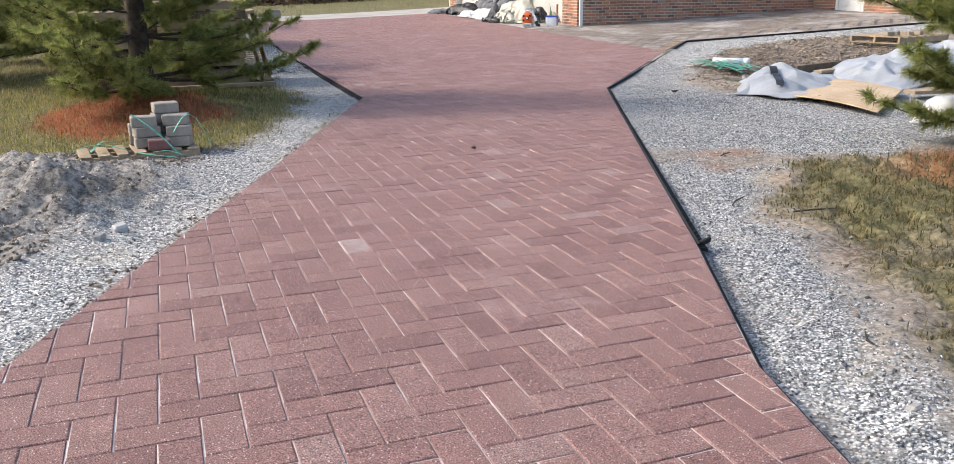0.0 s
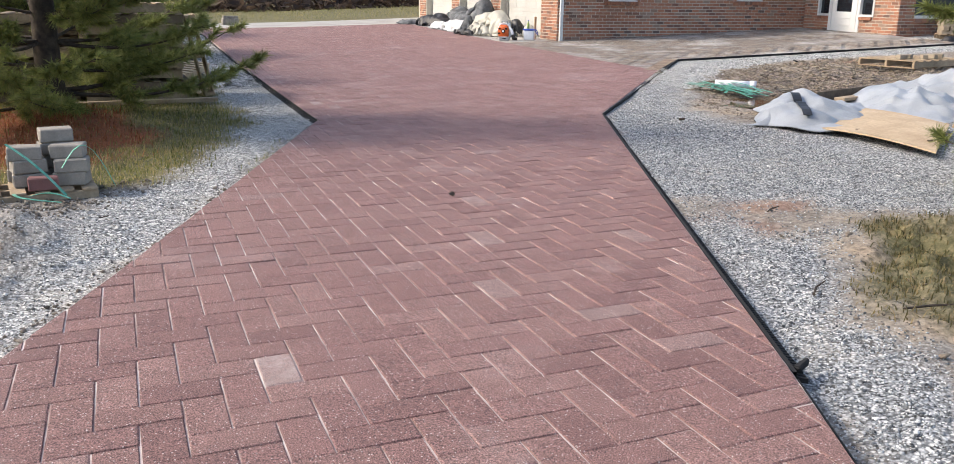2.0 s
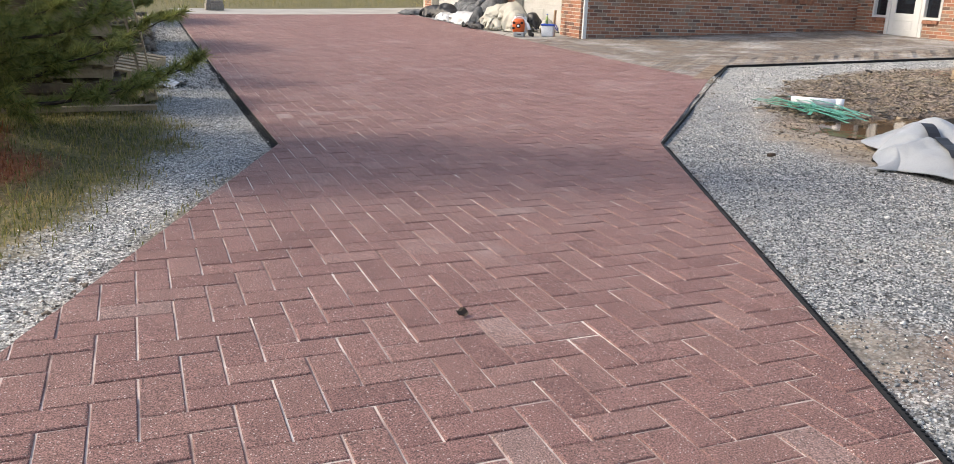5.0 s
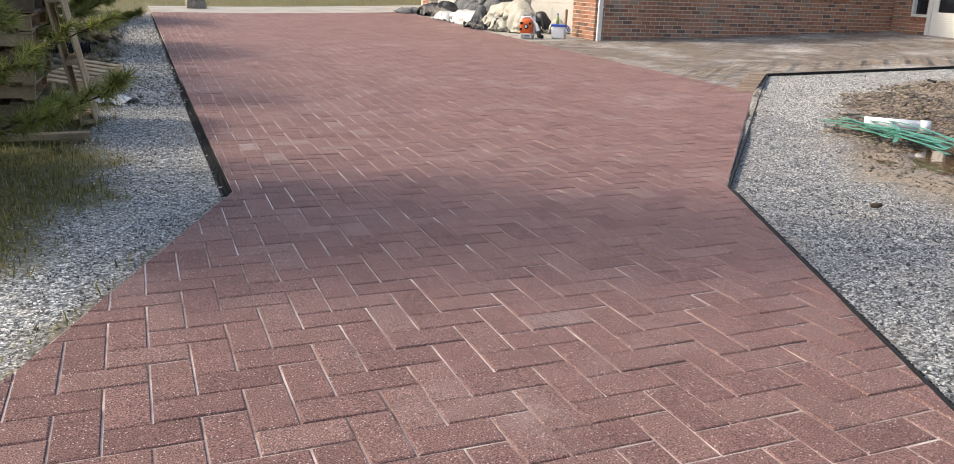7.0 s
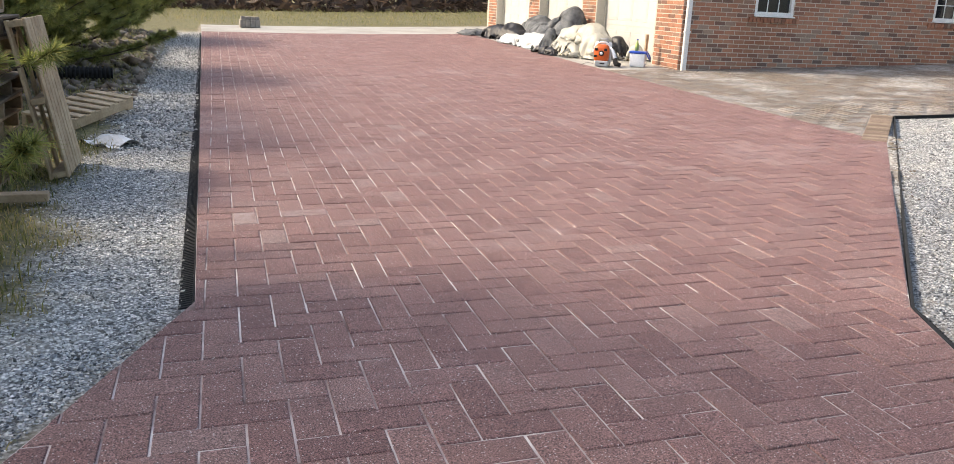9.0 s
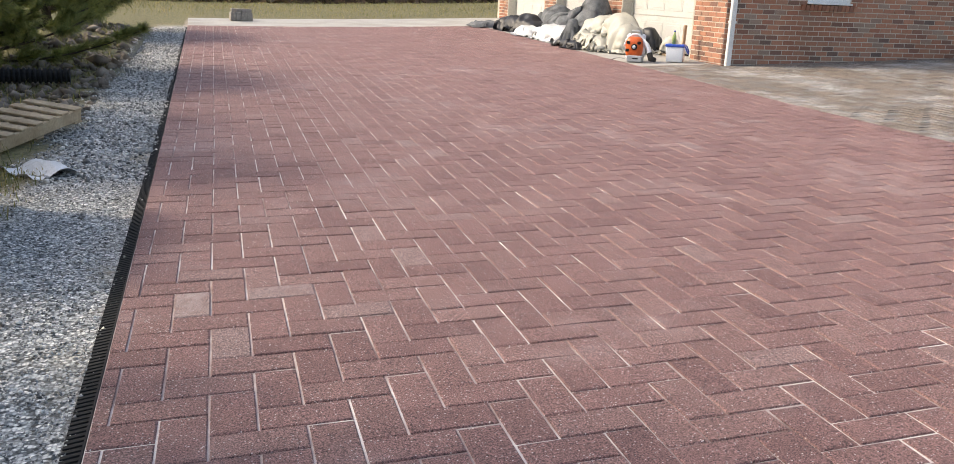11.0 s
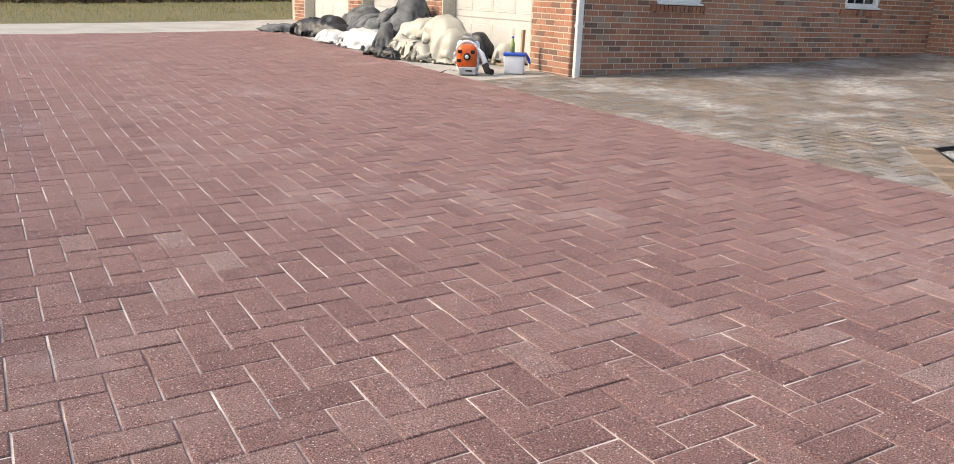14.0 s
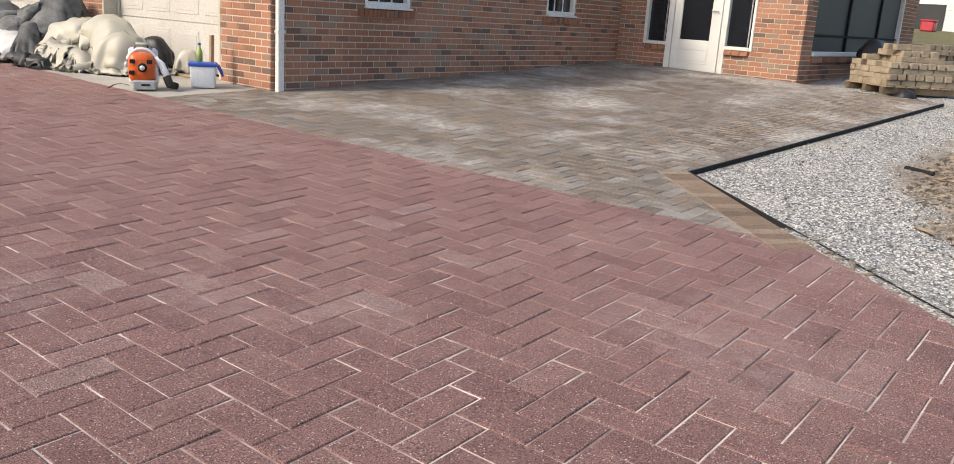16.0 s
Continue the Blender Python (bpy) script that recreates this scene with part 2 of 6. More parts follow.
M["brush"] = leaf_mat("bare_brush", ((0.0, (0.05, 0.035, 0.03)), (0.5, (0.10, 0.065, 0.05)), (1.0, (0.18, 0.12, 0.08))))


def glass_mat():
    m, nt, b = base_mat("dark_glass", 0.06)
    b.inputs["Base Color"].default_value = (0.012, 0.015, 0.02, 1)
    b.inputs["Specular IOR Level"].default_value = 0.6
    v = place_of(nt)
    r = ramp_of(nt, noise_of(nt, v, 2.0, 3), (0.4, grey(0.05)), (0.7, grey(0.12)))
    nt.links.new(r, b.inputs["Roughness"])
    return m


M["glass"] = glass_mat()


def water_mat():
    m, nt, b = base_mat("muddy_water", 0.05)
    v = place_of(nt)
    nt.links.new(ramp_of(nt, noise_of(nt, v, 2.0, 4), (0.35, (0.10, 0.06, 0.03)), (0.7, (0.17, 0.11, 0.06))), b.inputs["Base Color"])
    bump_of(nt, b, noise_of(nt, v, 14.0, 2), 0.04, 0.01)
    return m


M["water"] = water_mat()


def attr(nt, name):
    n = nt.nodes.new("ShaderNodeAttribute")
    n.attribute_name = name
    return n.outputs["Fac"]


def ground_mat():
    m, nt, b = base_mat("mixed_ground", 0.95)
    v = place_of(nt)
    n1, n2, n3 = noise_of(nt, v, 1.3, 6, 0.65), noise_of(nt, v, 22.0, 5, 0.7), noise_of(nt, v, 110.0, 3, 0.7)
    vor = node(nt, "ShaderNodeTexVoronoi", Scale=75.0)
    nt.links.new(v, vor.inputs["Vector"])
    cell = nt.nodes.new("ShaderNodeSeparateColor")
    nt.links.new(vor.outputs["Color"], cell.inputs[0])
    gravel = ramp_of(nt, cell.outputs[0], (0.0, grey(0.05)), (0.35, (0.215, 0.23, 0.245)), (0.7, (0.43, 0.445, 0.455)), (1.0, (0.72, 0.72, 0.71)))
    # Shade between the stones is put into the colour: cells darken towards their edges.
    gap = ramp_of(nt, vor.outputs["Distance"], (0.3, grey(1.0)), (0.75, grey(0.45)))
    gravel = mix_of(nt, 1.0, gravel, gap, "MULTIPLY")
    dust = ramp_of(nt, n1, (0.52, grey(0.0)), (0.75, grey(0.5)))
    gravel = mix_of(nt, dust, gravel, (0.42, 0.38, 0.32))
    pale = mix_of(nt, 0.75, gravel, (1.5, 1.48, 1.42), "MULTIPLY")
    gravel = mix_of(nt, attr(nt, "pale"), gravel, pale)
    sand = ramp_of(nt, n1, (0.3, (0.17, 0.13, 0.10)), (0.5, (0.28, 0.245, 0.205)), (0.7, (0.34, 0.25, 0.16)))
    sand = mix_of(nt, 0.9, sand, ramp_of(nt, n2, (0.34, grey(0.42)), (0.5, grey(0.95)), (0.66, grey(1.4))), "MULTIPLY")
    mud = ramp_of(nt, n2, (0.36, (0.032, 0.022, 0.016)), (0.48, (0.12, 0.087, 0.066)), (0.62, (0.32, 0.262, 0.213)))
    mud = mix_of(nt, ramp_of(nt, n1, (0.48, grey(0.0)), (0.64, grey(0.5))), mud, mix_of(nt, 0.7, (0.30, 0.25, 0.215), ramp_of(nt, n2, (0.38, grey(0.45)), (0.55, grey(1.1))), "MULTIPLY"))
    turf = ramp_of(nt, n2, (0.3, (0.05, 0.052, 0.022)), (0.5, (0.14, 0.13, 0.055)), (0.7, (0.27, 0.22, 0.11)))
    turf = mix_of(nt, 0.5, turf, ramp_of(nt, n1, (0.35, grey(0.65)), (0.7, grey(1.15))), "MULTIPLY")
    straw = ramp_of(nt, n2, (0.3, (0.16, 0.05, 0.021)), (0.55, (0.30, 0.10, 0.04)), (0.75, (0.40, 0.17, 0.075)))
    col = mix_of(nt, attr(nt, "gravel"), sand, gravel)
    col = mix_of(nt, attr(nt, "mud"), col, mud)
    silt = ramp_of(nt, n2, (0.34, (0.062, 0.055, 0.048)), (0.47, (0.19, 0.178, 0.163)), (0.60, (0.35, 0.335, 0.312)))
    silt = mix_of(nt, 0.6, silt, ramp_of(nt, n3, (0.35, grey(0.55)), (0.6, grey(1.1))), "MULTIPLY")
    silt = mix_of(nt, 0.8, silt, ramp_of(nt, n1, (0.35, (0.62, 0.56, 0.50)), (0.6, grey(1.1))), "MULTIPLY")
    col = mix_of(nt, attr(nt, "silt"), col, silt)
    col = mix_of(nt, attr(nt, "turf"), col, turf)
    col = mix_of(nt, attr(nt, "straw"), col, straw)
    nt.links.new(col, b.inputs["Base Color"])
    h = sum_of(nt, "ADD", n2, sum_of(nt, "MULTIPLY", n3, 0.5))
    bump_of(nt, b, h, 0.7, 0.02)
    return m


M["ground"] = ground_mat()


# ---- building helpers ----
def mesh_ob(name, verts, faces, material, parent=None, smooth=False):
    me = bpy.data.meshes.new(name)
    me.from_pydata(verts, [], faces)
    me.materials.append(material)
    if smooth:
        me.polygons.foreach_set("use_smooth", [True] * len(me.polygons))
    me.update()
    ob = new(name, me)
    ob.parent = parent
    return ob


def part(name, bm, material, parent, label="", smooth=False):
    me = bpy.data.meshes.new(name)
    bmesh.ops.recalc_face_normals(bm, faces=bm.faces)
    bm.to_mesh(me)
    bm.free()
    me.materials.append(material)
    if smooth:
        me.polygons.foreach_set("use_smooth", [True] * len(me.polygons))
    ob = new(name, me)
    ob.parent = parent
    if label:
        ob["label"] = label
    return ob


def thing(name, label, category, at, turn=0.0, group=""):
    ob = new(name)
    ob.empty_display_size = 0.1
    ob.matrix_world = pose(*at, 0, 0, turn)
    return tagged(ob, label, category, group)


def box(bm, c, s, bevel=0.0, rot=None, jitter=0.0, seg=1):
    """A box of size s about c, its edges rounded, added to bm."""
    m = Matrix.Translation(c) @ (rot if rot else Matrix.Identity(4)) @ Matrix.Diagonal((*s, 1))
    r = bmesh.ops.create_cube(bm, size=1.0, matrix=m)
    vs = r["verts"]
    if jitter:
        for v in vs:
            v.co += Vector([random.uniform(-jitter, jitter) for _ in range(3)])
    if bevel:
        es = list({e for v in vs for e in v.link_edges})
        bmesh.ops.bevel(bm, geom=es, offset=bevel, segments=seg, affect="EDGES", profile=0.5)
    return bm


def one_box(c, s, bevel=0.0, rot=None, jitter=0.0):
    return box(bmesh.new(), c, s, bevel, rot, jitter)


def tube(bm, pts, radii, sides=8, cap=True):
    """A tube through pts; radii one number or one for each point."""
    rs = radii if isinstance(radii, (list, tuple)) else [radii] * len(pts)
    pts = [Vector(p) for p in pts]
    rings = []
    for i, p in enumerate(pts):
        d = (pts[min(i + 1, len(pts) - 1)] - pts[max(i - 1, 0)]).normalized()
        a = d.cross(Vector((0, 0, 1)) if abs(d.z) < 0.9 else Vector((1, 0, 0))).normalized()
        b = d.cross(a)
        rings.append([bm.verts.new(p + rs[i] * (a * math.cos(t) + b * math.sin(t))) for t in [2 * math.pi * k / sides for k in range(sides)]])
    for r0, r1 in zip(rings, rings[1:]):
        for k in range(sides):
            bm.faces.new((r0[k], r0[(k + 1) % sides], r1[(k + 1) % sides], r1[k]))
    if cap:
        bm.faces.new(rings[0][::-1])
        bm.faces.new(rings[-1])
    return bm


def strap(bm, pts, width, thick=0.003):
    """A flat band along pts."""
    pts = [Vector(p) for p in pts]
    rows = []
    for i, p in enumerate(pts):
        d = (pts[min(i + 1, len(pts) - 1)] - pts[max(i - 1, 0)]).normalized()
        side = d.cross(Vector((0, 0, 1)))
        side = side.normalized() * width / 2 if side.length > 1e-4 else Vector((width / 2, 0, 0))
        up = side.cross(d).normalized() * thick
        rows.append([bm.verts.new(q) for q in (p - side, p + side, p + side + up, p - side + up)])
    for a, b in zip(rows, rows[1:]):
        for k in range(4):
            bm.faces.new((a[k], a[(k + 1) % 4], b[(k + 1) % 4], b[k]))
    bm.faces.new(rows[0][::-1])
    bm.faces.new(rows[-1])
    return bm


# ---- plan ----
def soft(v, at):
    return 2.0 * np.logaddexp(0.0, (v - at) / 2.0)


def rise(x, y):
    """Height of the paving: level near the road, rising gently to the house."""
    x, y = np.asarray(x, float), np.asarray(y, float)
    return -0.006 + 0.0421 * soft(np.minimum(x, 45.0), 5.0) + 0.0245 * soft(np.minimum(y, 34.0), 15.0)


def rz(x, y):
    return float(rise(x, y))


DRIVE = [(1.9, -6), (1.9, 0.6), (1.97, 1.85), (2.15, 2.54), (2.83, 4.0), (5.65, 10.42), (8.87, 14.2), (8.85, 20.6), (8.78, 28.3), (2.45, 28.3), (2.48, 11.17), (0.55, 6.43), (-0.64, 3.6), (-1.2, 2.3), (-1.6, 0.5), (-1.6, -6)]
PATIO = [(8.87, 14.2), (10.2, 15.6), (17.05, 15.2), (17.43, 17.3), (17.43, 20.42), (10.08, 20.42), (10.08, 20.6), (8.85, 20.6)]
APRON = [(8.85, 20.6), (10.3, 20.6), (10.3, 31.0), (2.42, 30.6), (2.45, 28.3), (8.78, 28.3)]
GRAVEL_R = [(1.9, -6), (1.9, 0.6), (2.15, 2.54), (2.83, 4.0), (5.65, 10.42), (8.87, 14.2), (10.2, 15.6), (17.05, 15.2), (17.4, 17.2), (19.5, 17.2), (19.5, 13.8), (14.0, 14.5), (11.6, 14.6), (9.6, 13.5), (7.9, 11.9), (6.9, 10.5), (6.7, 9.3), (8.5, 8.6), (9.5, 6.5), (7.0, 5.75), (5.5, 5.75), (4.75, 6.0), (4.2, 5.35), (3.7, 4.6), (3.32, 3.75), (3.06, 3.12), (2.76, 2.55), (2.52, 1.95), (2.45, 0), (2.45, -6)]
GRAVEL_L = [(2.48, 28.3), (2.48, 11.17), (0.55, 6.43), (-0.64, 3.6), (-1.2, 2.3), (-1.9, 2.3), (-1.5, 3.6), (-0.9, 5.0), (-0.2, 6.7), (0.25, 7.9), (0.85, 8.7), (1.3, 9.9), (1.72, 11.5), (1.74, 12.8), (1.5, 13.3), (1.68, 14.0), (1.72, 18.0), (1.85, 28.3)]


def edge_distance(px, py, poly):
    """Signed distance of points from a polygon: positive inside."""
    px, py = np.asarray(px, float), np.asarray(py, float)
    inside = np.zeros(px.shape, bool)
    d2 = np.full(px.shape, 1e9)
    n = len(poly)
    for k in range(n):
        (x0, y0), (x1, y1) = poly[k], poly[(k + 1) % n]
        ex, ey = x1 - x0, y1 - y0
        t = np.clip(((px - x0) * ex + (py - y0) * ey) / (ex * ex + ey * ey), 0, 1)
        d2 = np.minimum(d2, (px - x0 - t * ex) ** 2 + (py - y0 - t * ey) ** 2)
        if y0 != y1:
            cross = ((y0 > py) != (y1 > py)) & (px < (x1 - x0) * (py - y0) / (y1 - y0) + x0)
            inside ^= cross
    return np.where(inside, 1, -1) * np.sqrt(d2)


def wave(px, py, scale, seed=0.0):
    """Cheap smooth noise of two coordinates, about -1 to 1."""
    r = np.random.RandomState(int(seed * 10) + 7)
    out = 0.0
    for k in range(7):
        a, f, p = r.uniform(0, 6.28), scale * r.uniform(0.6, 1.9), r.uniform(0, 6.28)
        out = out + np.sin((px * math.cos(a) + py * math.sin(a)) * f + p)
    return out / 4.0


def step(lo, hi, v):
    t = np.clip((v - lo) / (hi - lo), 0, 1)
    return t * t * (3 - 2 * t)


def ground_parts(px, py):
    """Height and surface shares of the loose ground."""
    dp = np.maximum(np.maximum(edge_distance(px, py, DRIVE), edge_distance(px, py, PATIO)), edge_distance(px, py, APRON))
    rag = 0.10 * wave(px, py, 5, 1) + 0.06 * wave(px, py, 17, 2)
    gr = edge_distance(px, py, GRAVEL_R) + rag
    gl = edge_distance(px, py, GRAVEL_L) + rag
    gravel = step(-0.25, 0.2, np.maximum(gr, gl))
    left = (px < 2.4)
    turf_l = step(-0.1, 0.35, py - 8.35 - 0.15 * wave(px, py, 3, 3)) * left * (1 - gravel)
    turf_r = step(-0.1, 0.3, -0.26 - gr + 0.22 * wave(px, py, 4, 4)) * (~left) * (py < 6.4) * (px < 9) * np.clip(1.0 + 0.6 * wave(px, py, 3.2, 5), 0, 1)
    far = step(29.5, 31.8, py + 0.4 * wave(px, py, 1, 6)) + step(21.0, 24.0, px) * (py < 34) + step(4.5, 7.0, -px) + step(5.5, 3.0, py) * (px > 9)
    turf = np.clip(turf_l + turf_r + far, 0, 1)
    straw = step(1.22, 0.72, np.hypot((px + 0.32) / 1.0, (py - 10.6) / 1.2) + 0.2 * wave(px, py, 5, 7)) * (1 - gravel)
    straw = np.maximum(straw, 0.6 * step(1.3, 0.6, np.hypot((px - 6.3) / 1.0, (py - 4.85) / 0.6) + 0.2 * wave(px, py, 5, 8)))
    mud = step(0.3, -0.3, np.hypot((px - 10.4) / 2.9, (py - 11.6) / 2.1) - 0.9 + 0.3 * wave(px, py, 2.4, 10)) * (1 - gravel)
    mud = np.maximum(mud, np.clip(0.8 + 0.4 * wave(px, py, 2.6, 11), 0.3, 1) * step(0.0, 0.45, -gr - 0.05) * (px > 2.4) * (py < 6.3) * (px < 9))
    lumps = step(0.1, 0.5, -gr) * step(1.5, 0.6, -gr) * (px > 2.2) * (py < 5.5) * (px < 6)
    brown = step(0.95, 0.3, np.hypot((px - 4.5) / 0.75, (py - 6.05) / 0.75) + 0.3 * wave(px, py, 5, 22))
    mud = np.maximum(mud, 0.25 * brown)
    straw = np.maximum(straw, 0.4 * brown * step(-0.2, 0.5, wave(px, py, 6, 33)))
    gravel = gravel * (1 - 0.85 * brown)
    h = rise(px, py) - 0.04
    out = np.clip(-dp, 0, None)
    loose = step(0.0, 0.35, out)
    h = h + loose * lumps * (0.045 * np.abs(wave(px, py, 11, 51)) + 0.045 * wave(px, py, 24, 52) + 0.024 * wave(px, py, 52, 53))
    h = h + loose * (0.012 * wave(px, py, 6, 12) + 0.010 * wave(px, py, 19, 13) + 0.005 * wave(px, py, 60, 21))
    straw = np.maximum(straw, 0.45 * step(1.0, 0.4, np.hypot((px - 12.9) / 1.3, (py - 13.8) / 0.6) + 0.25 * wave(px, py, 4, 24)))
    spoil = step(1.6, 0.5, np.hypot((px + 1.35) / 1.25, (py - 6.9) / 1.35)) * loose
    h = h + spoil * (0.10 + 0.10 * wave(px, py, 3.4, 14) + 0.10 * np.abs(wave(px, py, 9, 15)) + 0.055 * wave(px, py, 21, 16) + 0.022 * wave(px, py, 50, 23))
    gravel = np.maximum(gravel, 0.8 * spoil)
    mud = np.maximum(mud, 0.35 * spoil * step(-0.1, 0.6, wave(px, py, 6, 25)))
    h = h - 0.05 * step(0.45, 0.03, out) * (px > 1.8) * step(7.5, 5.0, py)
    h = h + step(1.6, 0.1, np.hypot((px + 0.2) / 1.3, py - 11.5)) * 0.2
    heap = step(1.7, 0.2, np.hypot((px - 0.7) / 1.0, (py - 24.0) / 2.6)) * (px < 1.8)
    h = h + heap * (0.25 + 0.1 * wave(px, py, 4, 17))
    h = h + mud * (0.04 * wave(px, py, 3.5, 18) + 0.03 * wave(px, py, 12, 19) + 0.022 * np.abs(wave(px, py, 30, 31)) - 0.03)
    h = h + 0.035 * step(6.8, 7.6, px) * step(0.45, 0.05, out) * (py < 14.9) * (px < 9.2) * (py > 11)
    pond = step(1.15, 0.7, np.hypot((px - 9.2) / 1.5, (py - 10.5) / 0.85))
    h = h - 0.17 * pond * (px > 7.2)
    h = h - 0.05 * step(0.0, 0.15, dp)
    return h, gravel, turf, straw, mud

def spoil_share(px, py):
    """Where the heap of grey silty spoil lies."""
    return step(1.55, 0.6, np.hypot((px + 1.3) / 1.2, (py - 7.0) / 1.5) + 0.12 * wave(px, py, 4, 41))


# ---- ground ----
def spread(lo, hi, fine, far_lo, far_hi, grow=1.35):
    a = list(np.arange(lo, hi, fine))
    s, v = fine, lo
    while v > far_lo:
        s *= grow
        v -= s
        a.insert(0, v)
    s, v = fine, a[-1]
    while v < far_hi:
        s *= grow
        v += s
        a.append(v)
    return np.array(a)


def build_ground():
    xs = spread(-3.0, 11.5, 0.06, -900, 900, 1.12)
    ys = spread(1.2, 16.0, 0.06, -900, 1200, 1.08)
    gx, gy = np.meshgrid(xs, ys)
    h, gravel, turf, straw, mud = ground_parts(gx, gy)
    co = np.stack([gx, gy, h], -1).reshape(-1, 3)
    nx, ny = len(xs), len(ys)
    i = np.arange(nx * ny).reshape(ny, nx)
    quads = np.stack([i[:-1, :-1], i[:-1, 1:], i[1:, 1:], i[1:, :-1]], -1).reshape(-1, 4)
    me = bpy.data.meshes.new("ground")
    me.vertices.add(len(co))
    me.vertices.foreach_set("co", co.ravel())
    me.loops.add(quads.size)
    me.loops.foreach_set("vertex_index", quads.ravel())
    me.polygons.add(len(quads))
    me.polygons.foreach_set("loop_start", np.arange(0, quads.size, 4))
    me.polygons.foreach_set("use_smooth", np.ones(len(quads), bool))
    for name, arr in (("gravel", gravel), ("turf", turf), ("straw", straw), ("mud", mud), ("silt", spoil_share(gx, gy)), ("pale", ((gx < 2.5) * (gy > 2.0) | (gx > 8.0) * (gy > 11.5)) * 1.0)):
        me.attributes.new(name, "FLOAT", "POINT").data.foreach_set("value", np.asarray(arr, float).ravel())
    me.update(calc_edges=True)
    me.materials.append(M["ground"])
    return tagged(new("ground", me), "grey crushed stone, sandy soil, mud and thin grass", "ground", kind="structure")


build_ground()


# ---- paving ----
def cut(poly, x0, y0, x1, y1):
    """The part of a convex polygon to the left of a line."""
    out = []
    for k in range(len(poly)):
        a, b = poly[k], poly[(k + 1) % len(poly)]
        da = (x1 - x0) * (a[1] - y0) - (y1 - y0) * (a[0] - x0)
        db = (x1 - x0) * (b[1] - y0) - (y1 - y0) * (b[0] - x0)
        if da >= 0:
            out.append(a)
        if (da >= 0) != (db >= 0):
            t = da / (da - db)
            out.append((a[0] + t * (b[0] - a[0]), a[1] + t * (b[1] - a[1])))
    return out


def area(p):
    return 0.5 * sum(a[0] * b[1] - b[0] * a[1] for a, b in zip(p, p[1:] + p[:1]))


def red_course(i, j):
    """Corner (i, j) of the red paver courses, which wander a little along the driveway as they were laid."""
    dx = np.interp(j, COURSE_AT, COURSE_DX)
    dy = np.interp(j, COURSE_AT, COURSE_DY)
    return 1.2171 + 0.14122 * i + 0.00106 * j + dx, 3.6039 + 0.00167 * i + 0.13989 * j + dy


def patio_course(i, j):
    return 8.9 + 0.112 * i, 14.4 + 0.112 * j


def herringbone(region, w, course, i_span, j_span):
    """Two-to-one pavers laid at right angles in the region, cut at its edges: (polygon, whole, lies across)."""
    cells = []
    for j in range(*j_span):
        for i in range(*i_span):
            k = (i + 1 - j) % 4
            if k == 1:
                cells.append((i, j, 2, 1))
            elif k == 0:
                cells.append((i, j, 1, 2))
    mid = [course(c[0] + c[2] / 2, c[1] + c[3] / 2) for c in cells]
    d = edge_distance(np.array([m[0] for m in mid]), np.array([m[1] for m in mid]), region)
    out = []
    for (i, j, a, b), (mx, my), dist in zip(cells, mid, d):
        if dist < -1.2 * w:
            continue
        g = 0.0037
        poly = []
        for ci, cj, sx, sy in ((i, j, 1, 1), (i + a, j, -1, 1), (i + a, j + b, -1, -1), (i, j + b, 1, -1)):
            cx, cy = course(ci, cj)
            poly.append((float(cx) + sx * g, float(cy) + sy * g))
        (x0, y0), (x1, y1) = poly[0], poly[2]
        whole = dist > 1.2 * w
        if not whole:
            n, near = len(region), []
            for k in range(n):
                (ax, ay), (bx, by) = region[k], region[(k + 1) % n]
                ex, ey = bx - ax, by - ay
                t = max(0, min(1, (((x0 + x1) / 2 - ax) * ex + ((y0 + y1) / 2 - ay) * ey) / (ex * ex + ey * ey)))
                if math.hypot((x0 + x1) / 2 - ax - t * ex, (y0 + y1) / 2 - ay - t * ey) < 1.2 * w:
                    near.append((k, ax, ay, bx, by))
            inner = [c for c in near if any((c[0] + 1) % n == o[0] and (c[3] - c[1]) * (o[4] - o[2]) - (c[4] - c[2]) * (o[3] - o[1]) < -0.05 for o in near)]
            if inner:
                tries = [[c for c in near if c[0] != inner[0][0]], [c for c in near if c[0] != (inner[0][0] + 1) % n]]
            else:
                tries = [near]
            best = []
            for cuts in tries:
                q = poly
                for _, ax, ay, bx, by in cuts:
                    q = cut(q, ax, ay, bx, by) if q else q
                if len(q) > 2 and (not best or area(q) > area(best)):
                    best = q
            poly = best
            if len(poly) < 3 or area(poly) < 0.0002:
                continue
        out.append((poly, whole, a == 2))
    return out


def prism(poly, tops, low, inset, verts, faces):
    """A slab over poly with chamfered upper edges, added to the lists. tops: height of each corner."""
    n, base = len(poly), len(verts)
    mx, my = sum(p[0] for p in poly) / n, sum(p[1] for p in poly) / n
    for (x, y), z in zip(poly, tops):
        verts.append((x, y, z - low))
    for (x, y), z in zip(poly, tops):
        verts.append((x, y, z - inset * 0.8))
    for (x, y), z in zip(poly, tops):
        l = max(math.hypot(x - mx, y - my), 1e-4)
        f = max(0.3, 1 - 1.35 * inset / l)
        verts.append((mx + (x - mx) * f, my + (y - my) * f, z))
    for k in range(n):
        q = (k + 1) % n
        faces.append((base + k, base + q, base + n + q, base + n + k))
        faces.append((base + n + k, base + n + q, base + 2 * n + q, base + 2 * n + k))
    faces.append(tuple(base + 2 * n + k for k in range(n)))


